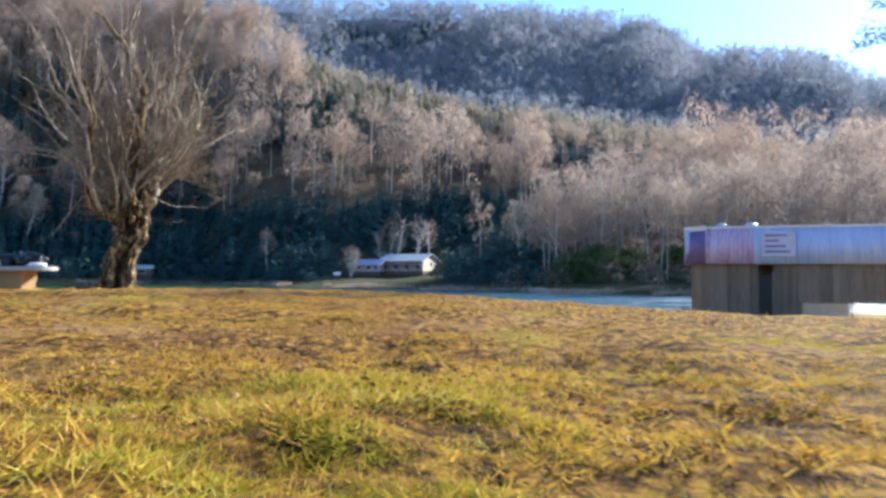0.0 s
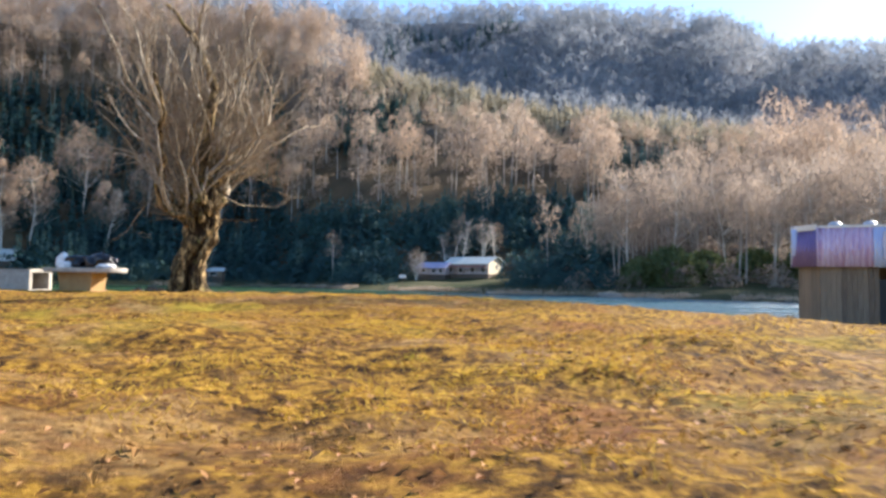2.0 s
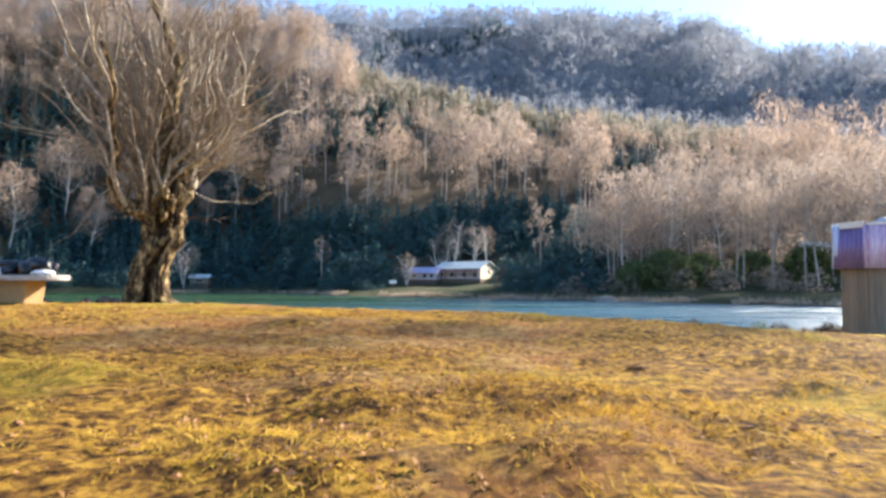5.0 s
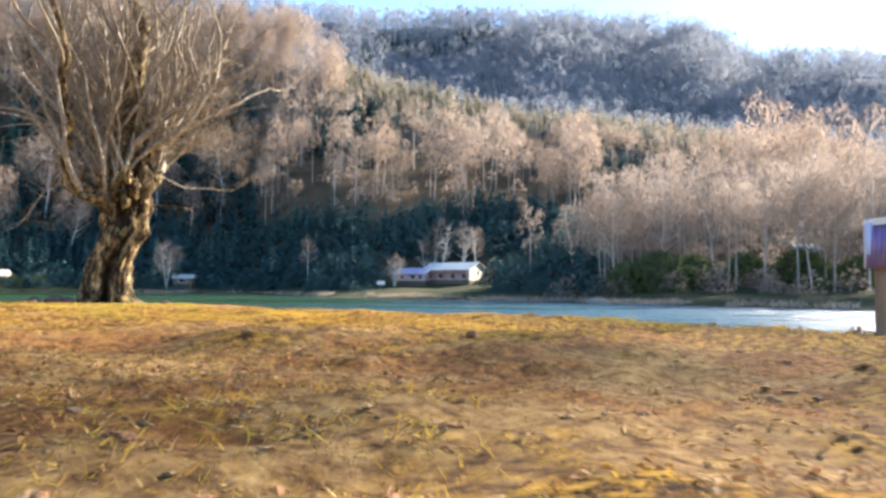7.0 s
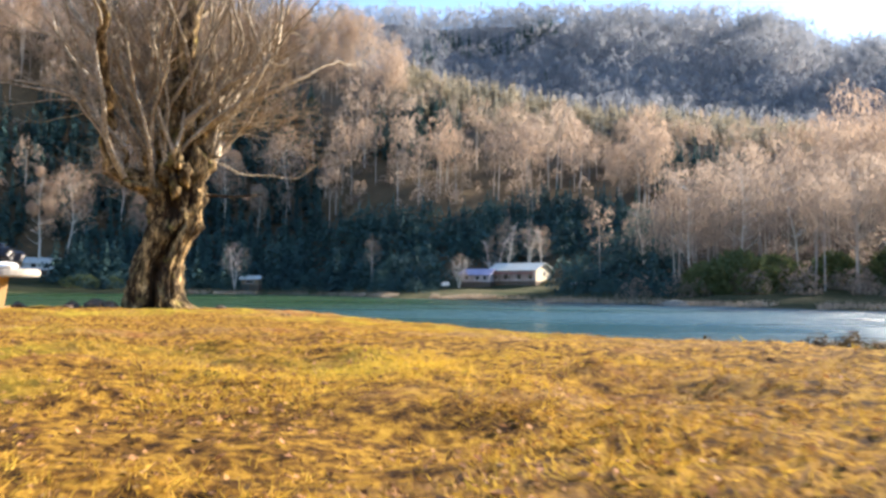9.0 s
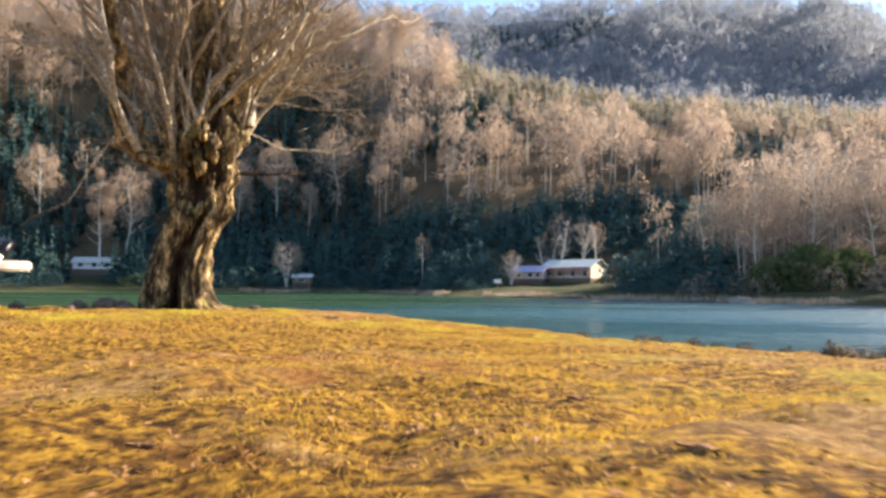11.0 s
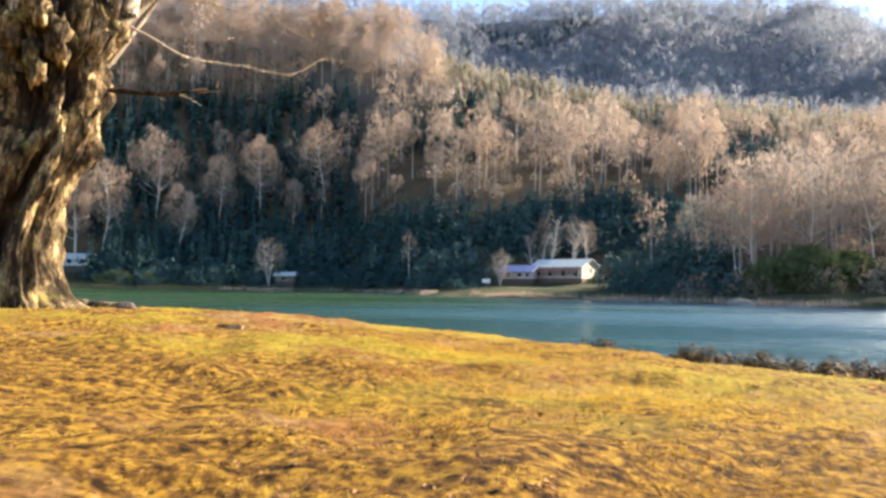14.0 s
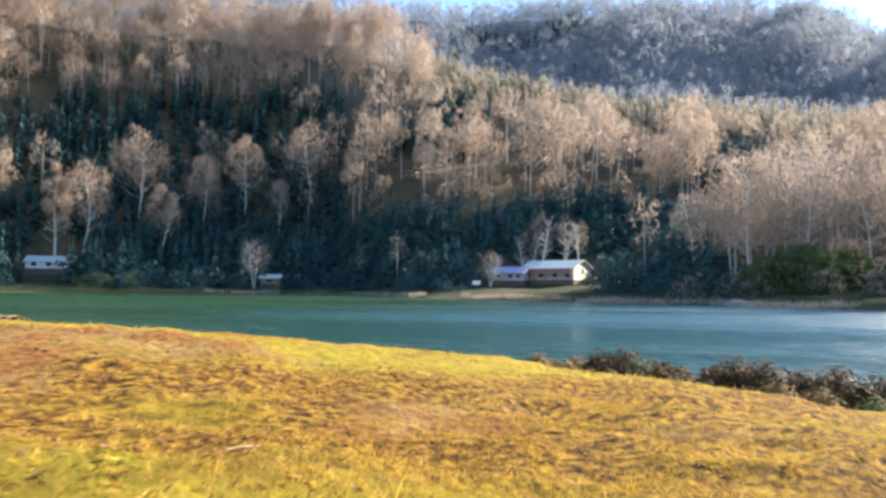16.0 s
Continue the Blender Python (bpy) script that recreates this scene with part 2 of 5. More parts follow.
THATCH = leafy("dead_thatch", [(0.22, (0.085, 0.042, 0.014)), (0.42, (0.26, 0.145, 0.05)), (0.7, (0.62, 0.41, 0.165))], 9.0, 0.25, 0.4)
LITTER = leafy("dead_leaves", [(0.2, (0.10, 0.045, 0.016)), (0.45, (0.26, 0.14, 0.038)), (0.8, (0.39, 0.20, 0.10))], 4.0, 0.2, 0.5)
BIRCH = plain("birch_bark", (0.36, 0.33, 0.27), (0.74, 0.70, 0.62), 2.0, 0.8)
CONCRETE = plain("concrete", (0.22, 0.20, 0.17), (0.48, 0.44, 0.38), 4.0, 0.85, 0, 40, 0.4, 0.01)
PALE_RIM = plain("pale_cement", (0.36, 0.32, 0.26), (0.60, 0.55, 0.46), 5.0, 0.85, 0, 40, 0.4, 0.008)
PLASTER = plain("ochre_plaster", (0.24, 0.14, 0.055), (0.42, 0.27, 0.115), 3.0, 0.85, 0, 50, 0.3, 0.008)
PALE_STONE = plain("pale_stone", (0.12, 0.105, 0.085), (0.28, 0.25, 0.20), 2.0, 0.85)
STONE = plain("field_stone", (0.03, 0.024, 0.019), (0.20, 0.15, 0.11), 7.0, 0.85, 0, 50, 0.6, 0.02)
PLANK = plain("weathered_plank", (0.115, 0.088, 0.062), (0.29, 0.225, 0.155), 3.0, 0.8, 0, 30, 0.4, 0.006, (6.0, 6.0, 0.5), 0.14)
TAN_BOARD = plain("tan_board", (0.46, 0.36, 0.24), (0.68, 0.55, 0.38), 3.0, 0.75)
STICK = plain("dry_stick", (0.22, 0.14, 0.06), (0.52, 0.38, 0.18), 30.0, 0.8)
SHEET_PALE = plain("pale_sheet", (0.36, 0.42, 0.62), (0.58, 0.65, 0.84), 1.5, 0.55, 0.0, 20, 0.1, 0.004, (3.0, 3.0, 0.4))
SHEET_STREAK = plain("streaked_sheet", (0.36, 0.15, 0.28), (0.76, 0.70, 0.84), 2.2, 0.55, 0.0, 9, 0.1, 0.004, (4.0, 4.0, 0.12), 0.03)
SHEET_PURPLE = plain("purple_sheet", (0.14, 0.10, 0.24), (0.26, 0.20, 0.40), 1.5, 0.45, 0.2, 20, 0.1, 0.004)
WHITE = plain("white_paint", (0.62, 0.61, 0.58), (0.82, 0.81, 0.78), 3.0, 0.6)
SIGN = plain("faded_board", (0.40, 0.38, 0.46), (0.62, 0.60, 0.68), 3.0, 0.6)
SOIL = plain("bare_earth", (0.10, 0.045, 0.018), (0.36, 0.18, 0.07), 20.0, 0.95, 0, 120, 0.9, 0.01)
HUMUS = plain("dark_humus", (0.03, 0.013, 0.005), (0.21, 0.105, 0.036), 60.0, 0.95, 0, 130, 0.9, 0.01)
MULCH = plain("dry_mulch", (0.09, 0.045, 0.018), (0.50, 0.32, 0.14), 75.0, 0.95, 0, 130, 0.9, 0.01)
BLACK_BAG = plain("black_plastic", (0.003, 0.003, 0.0035), (0.008, 0.008, 0.01), 8.0, 0.25)
STEEL = plain("galvanised_steel", (0.35, 0.36, 0.38), (0.55, 0.56, 0.58), 6.0, 0.4, 0.7)
# near-black in place of the unlit insides behind openings
DARK = plain("dark_opening", (0.012, 0.012, 0.014), (0.03, 0.03, 0.032), 4.0, 0.5)
CREAM = plain("cream_wall", (0.62, 0.52, 0.34), (0.80, 0.70, 0.50), 1.0, 0.8)
ROOF_TIN = plain("tin_roof", (0.36, 0.40, 0.38), (0.58, 0.62, 0.58), 0.8, 0.5, 0.1)
BLUE_TIN = plain("blue_roof", (0.22, 0.22, 0.34), (0.40, 0.40, 0.56), 0.8, 0.5, 0.1)
RED_RAIL = plain("red_balcony", (0.24, 0.10, 0.09), (0.38, 0.19, 0.16), 1.0, 0.7)
PINK_WALL = plain("rosy_wall", (0.40, 0.33, 0.31), (0.58, 0.50, 0.48), 0.7, 0.8)

# ---- mesh helpers ----


def mesh_of(name, verts, faces, mat, smooth=False):
    me = bpy.data.meshes.new(name)
    verts, faces = np.asarray(verts, np.float32), np.asarray(faces, np.int32)
    n = faces.shape[1]
    me.vertices.add(len(verts))
    me.vertices.foreach_set("co", verts.ravel())
    me.loops.add(faces.size)
    me.loops.foreach_set("vertex_index", faces.ravel())
    me.polygons.add(len(faces))
    me.polygons.foreach_set("loop_start", np.arange(0, faces.size, n, dtype=np.int32))
    me.polygons.foreach_set("loop_total", np.full(len(faces), n, np.int32))
    me.polygons.foreach_set("use_smooth", np.full(len(faces), smooth))
    me.update(calc_edges=True)
    me.validate()
    me.materials.append(mat)
    return me


def thing(name, label, category, at=(0, 0, 0), turn=0.0, group="", kind=""):
    e = new(name)
    e.matrix_world = pose(*at, 0, 0, turn)
    e.empty_display_size = 0.2
    return tagged(e, label, category, group, kind)


def part(name, bm, material, parent, label=""):
    """Links a bmesh, or a finished mesh, as one mesh object under a thing or a part."""
    if isinstance(bm, bmesh.types.BMesh):
        me = bpy.data.meshes.new(name)
        bm.to_mesh(me)
        bm.free()
        me.materials.append(material)
    else:
        me = bm
    ob = new(name, me)
    ob.parent = parent
    return tagged(ob, label)


def box(size, centre=(0, 0, 0), bevel=0.01, turn=None, bm=None, jitter=0.0):
    bm = bm or bmesh.new()
    made = bmesh.ops.create_cube(bm, size=1.0)["verts"]
    m = Matrix.Translation(centre) @ (turn or Matrix.Identity(4)) @ Matrix.Diagonal((*size, 1))
    bmesh.ops.transform(bm, matrix=m, verts=made)
    if bevel:
        edges = list({e for v in made for e in v.link_edges})
        bmesh.ops.bevel(bm, geom=edges, offset=bevel, segments=2, affect="EDGES", profile=0.6)
    if jitter:
        for v in bm.verts:
            v.co += Vector((random.uniform(-1, 1), random.uniform(-1, 1), random.uniform(-1, 1))) * jitter
    return bm


def tube(points, radii, sides=6):
    """Vertices and quads of a tapered tube along points."""
    p = np.asarray(points, float)
    r = np.asarray(radii, float)
    d = np.gradient(p, axis=0)
    d /= np.linalg.norm(d, axis=1)[:, None] + 1e-9
    ref = np.where(np.abs(d[:, 2:3]) > 0.9, np.array([[1.0, 0, 0]]), np.array([[0, 0, 1.0]]))
    u = np.cross(d, ref)
    u /= np.linalg.norm(u, axis=1)[:, None] + 1e-9
    v = np.cross(d, u)
    a = np.linspace(0, 2 * np.pi, sides, endpoint=False)
    verts = p[:, None] + r[:, None, None] * (np.cos(a)[None, :, None] * u[:, None] + np.sin(a)[None, :, None] * v[:, None])
    i = np.arange(len(p) - 1)[:, None] * sides
    j = np.arange(sides)[None]
    k = (j + 1) % sides
    faces = np.stack([i + j, i + k, i + sides + k, i + sides + j], -1).reshape(-1, 4)
    return verts.reshape(-1, 3), faces


class Pile:
    """Gathers meshes of one face size into one."""
    def __init__(self):
        self.v, self.f, self.n = [], [], 0

    def add(self, verts, faces):
        self.v.append(np.asarray(verts, np.float32))
        self.f.append(np.asarray(faces, np.int32) + self.n)
        self.n += len(verts)

    def mesh(self, name, mat, smooth=False):
        return mesh_of(name, np.concatenate(self.v), np.concatenate(self.f), mat, smooth)


def lattice(ix, iy, seed):
    h = (ix.astype(np.int64) * 374761393 + iy.astype(np.int64) * 668265263 + seed * 974634777) & 0xFFFFFFFF
    h = ((h ^ (h >> 13)) * 1274126177) & 0xFFFFFFFF
    return ((h ^ (h >> 16)) & 0xFFFF) / 65535.0


def value_noise(x, y, seed=0):
    ix, iy = np.floor(x), np.floor(y)
    fx, fy = x - ix, y - iy
    fx, fy = fx * fx * (3 - 2 * fx), fy * fy * (3 - 2 * fy)
    a, b = lattice(ix, iy, seed), lattice(ix + 1, iy, seed)
    c, d = lattice(ix, iy + 1, seed), lattice(ix + 1, iy + 1, seed)
    return (a * (1 - fx) + b * fx) * (1 - fy) + (c * (1 - fx) + d * fx) * fy - 0.5


def fbm(x, y, octaves=4, seed=0):
    return sum(value_noise(x * 2 ** o, y * 2 ** o, seed + o) / 1.8 ** o for o in range(octaves))


# ---- the lie of the land ----
WATER_Z = -2.7
# heights of the near meadow's control net: columns every 7 m from x = -28, rows every 6 m from y = 0
MEADOW = np.array([
    [0.52, 0.38, 0.22, -0.06, -0.67, -1.62, -2.68, -3.71],
    [0.35, 0.08, -0.16, -0.36, -0.79, -1.46, -2.51, -3.77],
    [0.2, -0.16, -0.43, -0.34, -0.4, -1.13, -2.26, -3.7],
    [0.09, -0.25, -0.16, -0.49, -0.28, -1.05, -2.12, -3.25],
    [-0.1, -0.04, -0.02, -0.55, -1.33, -2.59, -2.69, -3.07],
    [-0.25, -0.3, -0.95, -0.99, -0.93, -1.95, -2.68, -3.27],
    [-0.14, -0.52, -1.01, -1.15, -1.19, -1.75, -2.59, -3.4],
    [-0.05, -0.55, -1.01, -1.37, -1.68, -1.95, -2.5, -3.49],
    [0.02, -0.53, -1.06, -1.58, -1.95, -2.1, -2.2, -2.3]])
HUB = (-5.0, 20.0)
# bearings from the hub in degrees, and there: where the far shore lies, how steep the front crest and the back ridge rise
SHORE_AZ = [-180, -110, -90, -60, -43.5, -32.3, -19.1, -12.3, -5.2, 1.7, 12.4, 22.3, 45, 72, 110, 180]
SHORE_R = [420, 300, 200, 190, 178, 170, 161, 125, 115, 107, 99, 91, 92, 131, 300, 420]
CREST_AZ = [-180, -110, -80, -60, -43.4, -32.3, -19.1, -13.5, -5, 4.1, 16.5, 22.4, 30, 40, 60, 110, 180]
CREST_T = [0.1, 0.12, 0.258, 0.308, 0.328, 0.348, 0.348, 0.328, 0.284, 0.25, 0.208, 0.178, 0.158, 0.13, 0.10, 0.1, 0.1]
RIDGE_AZ = [-180, -110, -60, -20, -13, -3, 4, 8, 12, 15, 18, 20, 22.2, 26, 28.2, 30.6, 33, 45, 60, 110, 180]
RIDGE_T = [0.1, 0.12, 0.34, 0.37, 0.368, 0.368, 0.373, 0.372, 0.355, 0.341, 0.345, 0.325, 0.294, 0.275, 0.266, 0.250, 0.22, 0.14, 0.1, 0.1, 0.1]


def meadow(x, y):
    nx, ny = MEADOW.shape
    u, v = np.clip((x + 28) / 7, 0, nx - 1.001), np.clip(y / 6, 0, ny - 1.001)
    i, j = u.astype(int), v.astype(int)
    u, v = u - i, v - j

    def spline(s):
        return (1 - s) ** 3 / 6, (3 * s ** 3 - 6 * s ** 2 + 4) / 6, (-3 * s ** 3 + 3 * s ** 2 + 3 * s + 1) / 6, s ** 3 / 6
    bu, bv = spline(u), spline(v)
    z = 0
    for a in range(4):
        for c in range(4):
            z = z + bu[a] * bv[c] * MEADOW[np.clip(i - 1 + a, 0, nx - 1), np.clip(j - 1 + c, 0, ny - 1)]
    return z


def polar(x, y):
    return np.degrees(np.arctan2(x - HUB[0], y - HUB[1])), np.hypot(x - HUB[0], y - HUB[1])


def hills(x, y):
    az, r = polar(x, y)
    rs = np.interp(az, SHORE_AZ, SHORE_R) + 3.0 * fbm(x / 14, y / 14, 3, 5)
    crest, ridge = np.interp(az, CREST_AZ, CREST_T) * 285, np.interp(az, RIDGE_AZ, RIDGE_T) * 620
    u = r - rs
    bank = np.where(u < 0, WATER_Z - 0.02 + 0.12 * u, WATER_Z + np.minimum(u, 40) * 0.085)
    r1 = rs + 34
    v = np.clip((r - r1) / np.maximum(285 - r1, 30), 0, 1)
    front = bank + (crest - 0.7) * v ** 1.15
    w = np.clip((r - 285) / 335, 0, 1)
    dip = np.minimum(crest, ridge) * 0.1 * np.sin(np.pi * np.clip(w * 2.2, 0, 1))
    back = crest + (ridge - crest) * (w * w * (3 - 2 * w)) - dip
    z = np.where(r < 285, front, back)
    z = np.where(r > 620, ridge * np.exp(-((r - 620) / 500) ** 2), z)
    rough = np.clip((u - 20) / 60, 0, 1)
    gully = 20.0 * np.sin(np.pi * np.clip((r - 300) / 300, 0, 1)) * fbm(x / 85, y / 140, 3, 19)
    return np.maximum(z, -6.0) + rough * (7.0 * fbm(x / 70, y / 70, 3, 11)) + gully


def ground_z(x, y):
    x, y = np.asarray(x, float), np.asarray(y, float)
    near = meadow(x, y)
    hum = 0.05 * fbm(x / 1.1, y / 1.1, 3, 3) + 0.05 * fbm(x / 4.5, y / 4.5, 2, 9) + 0.055 * fbm(x / 0.45, y / 0.32, 2, 13) + 0.038 * fbm(x / 0.17, y / 0.13, 2, 17)
    near = near + hum * np.clip((near + 3.2) / 1.5, 0, 1) * np.clip((np.hypot(x + 10.5, y - 22.5) - 0.4) / 1.5, 0.15, 1)
    far = hills(x, y)
    return np.where(y > 52, np.maximum(far, -6.0), np.where(y > 44, np.maximum(near, far), np.where(np.abs(x) > 75, np.maximum(near, far), near)))


def gz(x, y):
    return float(ground_z(np.array([x]), np.array([y]))[0])


def stretch(a, b, step, out, grow=1.12):
    """Coordinates from a to b in even steps, then growing steps out to both ends."""
    mid = list(np.arange(a, b, step))
    lo, hi, s = [], [], step
    x = a
    while x > out[0]:
        s = min(s * grow, 9.0)
        x -= s
        lo.append(x)
    s, x = step, mid[-1]
    while x < out[1]:
        s = min(s * grow, 9.0)
        x += s
        hi.append(x)
    return np.array(lo[::-1] + mid + hi)


def build_ground():
    xs, ys = stretch(-7.6, 1.6, 0.08, (-900, 900), 1.1), stretch(0.8, 23.5, 0.08, (-500, 1000), 1.09)
    X, Y = np.meshgrid(xs, ys, indexing="ij")
    v = np.stack([X, Y, ground_z(X, Y)], -1).reshape(-1, 3)
    n, k = len(xs), len(ys)
    i, j = np.meshgrid(np.arange(n - 1), np.arange(k - 1), indexing="ij")
    a = (i * k + j).ravel()
    f = np.stack([a, a + k, a + k + 1, a + 1], -1)
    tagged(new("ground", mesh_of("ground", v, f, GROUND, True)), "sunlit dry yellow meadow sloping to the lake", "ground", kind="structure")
    w = np.array([[-700, 20, WATER_Z], [700, 20, WATER_Z], [700, 330, WATER_Z], [-700, 330, WATER_Z]], float)
    tagged(new("water", mesh_of("water", w, [[0, 1, 2, 3]], WATER)), "rippled blue-green lake water", "lake", kind="structure")


build_ground()

# ---- far woods ----
def sliver(base, tip, width, turn):
    """Triangles from base points to tips."""
    d = tip - base
    side = np.cross(d, turn)
    side /= np.linalg.norm(side, axis=1)[:, None] + 1e-9
    v = np.stack([base - side * width[:, None] / 2, base + side * width[:, None] / 2, tip], 1).reshape(-1, 3)
    return v, np.arange(len(v)).reshape(-1, 3)


def facets(r, at, normal, length, width):
    """Small tapered flakes at the points, facing along the normals, their tips upwards."""
    n = normal / (np.linalg.norm(normal, axis=1)[:, None] + 1e-9)
    t = np.array([0, 0, 1.0]) + r.normal(0, 0.45, at.shape)
    t -= n * np.sum(t * n, axis=1)[:, None]
    t /= np.linalg.norm(t, axis=1)[:, None] + 1e-9
    w = np.cross(t, n) * width[:, None] / 2
    t = t * length[:, None] / 2
    v = np.stack([at - w - t, at + w - t * 0.8, at + t], 1).reshape(-1, 3)
    return v, np.arange(len(v)).reshape(-1, 3)


def lobed(r, count, low, high, reach, lobes, stray=0.4):
    """Points and outward ways on the rounded lobes of a crown between two heights."""
    h = np.linspace(0.12, 0.9, lobes) + r.uniform(-0.08, 0.08, lobes)
    ring = reach * 0.62 * np.sin(np.pi * np.clip(h * 0.86 + 0.1, 0, 1)) ** 0.7
    a = np.arange(lobes) * 2.4 + r.uniform(-0.6, 0.6, lobes)
    mid = np.stack([ring * np.cos(a), ring * np.sin(a), low + (high - low) * h], 1)
    size = reach * r.uniform(0.34, 0.56, lobes) * (1.15 - 0.45 * h)
    k = r.integers(0, lobes, count)
    d = r.normal(0, 1, (count, 3)) + np.array([0, 0, 0.35])
    d /= np.linalg.norm(d, axis=1)[:, None]
    at = mid[k] + d * (size[k] * r.uniform(0.55, 1.1, count))[:, None] * np.array([1, 1, 1.25])
    return at, d + r.normal(0, stray, (count, 3))


def stem_shape(r, top, thick=0.009):
    lean = r.uniform(-0.04, 0.04, 2)
    v, f = tube(np.array([[0, 0, -0.04], [lean[0] * 0.4, lean[1] * 0.4, top * 0.5], [lean[0], lean[1], top]]), [thick, thick * 0.7, thick * 0.25], 4)
    return v, np.concatenate([f[:, :3], f[:, [0, 2, 3]]])


def bare_shape(r, count, reach=0.24, low=0.38, size=1.0, lobes=9, stray=0.4):
    """A leafless crown, 1 m high: (verts, tris)."""
    at, way = lobed(r, count, low + r.uniform(-0.06, 0.06), 0.97, reach * r.uniform(0.8, 1.15), lobes, stray)
    return facets(r, at, way, r.uniform(0.05, 0.12, count) * size, r.uniform(0.006, 0.014, count) * size)


def fir_shape(r, count, wide=0.17):
    """A needle tree, 1 m high."""
    h = r.beta(1.1, 1.5, count) * 0.95 + 0.04
    a = r.uniform(0, 2 * np.pi, count)
    reach = wide * (1.02 - h) * r.uniform(0.6, 1.15, count) + 0.01
    base = np.stack([np.zeros(count), np.zeros(count), h + 0.03], 1)
    tip = np.stack([reach * np.cos(a), reach * np.sin(a), h - reach * 0.35], 1)
    v, f = sliver(tip * 0.15 + base * 0.85, tip, reach * r.uniform(0.5, 0.9, count) + 0.012, np.stack([r.normal(0, .3, count), r.normal(0, .3, count), np.ones(count)], 1))
    tv, tf = tube(np.array([[0, 0, -0.03], [0, 0, 0.5], [0, 0, 1.0]]), [0.012, 0.008, 0.002], 3)
    n = len(v)
    return np.concatenate([v, tv]), np.concatenate([f, tf[:, :3] + n, tf[:, [0, 2, 3]] + n])


def bush_shape(r, count, wide=0.5):
    """A dense rounded evergreen, 1 m high, of leaf clumps."""
    a, c = r.uniform(0, 2 * np.pi, count), r.uniform(-0.2, 1, count)
    rad = np.sqrt(1 - np.clip(c, 0, 1) ** 2) * wide * r.uniform(0.65, 1.05, count) * (1 + 0.2 * np.sin(a * 3 + c * 5))
    base = np.stack([rad * np.cos(a), rad * np.sin(a), 0.12 + 0.85 * np.clip(c, -0.1, 1) * r.uniform(0.75, 1.03, count)], 1)
    d = r.normal(0, 1, (count, 3)) + base * 1.5
    d *= (r.uniform(0.08, 0.17, count) / np.linalg.norm(d, axis=1))[:, None]
    return sliver(base, base + d, r.uniform(0.07, 0.13, count), r.normal(0, 1, (count, 3)))


def plant(pile, shapes, x, y, height, r, stems=None, sink=0.0):
    """Sets one of the shapes at each place; with stems, a trunk goes into that pile."""
    z = ground_z(x, y)
    for i in range(len(x)):
        t = r.uniform(0, 2 * np.pi)
        c, s, h = math.cos(t), math.sin(t), height[i]
        w = h * r.uniform(0.85, 1.2)
        todo = [(pile, shapes[r.integers(len(shapes))])]
        if stems:
            todo.append((stems[0], stems[1][r.integers(len(stems[1]))]))
        for into, (v, f) in todo:
            into.add(np.stack([(v[:, 0] * c - v[:, 1] * s) * w + x[i], (v[:, 0] * s + v[:, 1] * c) * w + y[i], v[:, 2] * h + z[i] - sink], 1), f)


def scatter(r, n, az0, az1, r0, r1):
    az = np.radians(r.uniform(az0, az1, n))
    d = np.sqrt(r.uniform(r0 ** 2, r1 ** 2, n))
    return HUB[0] + d * np.sin(az), HUB[1] + d * np.cos(az)


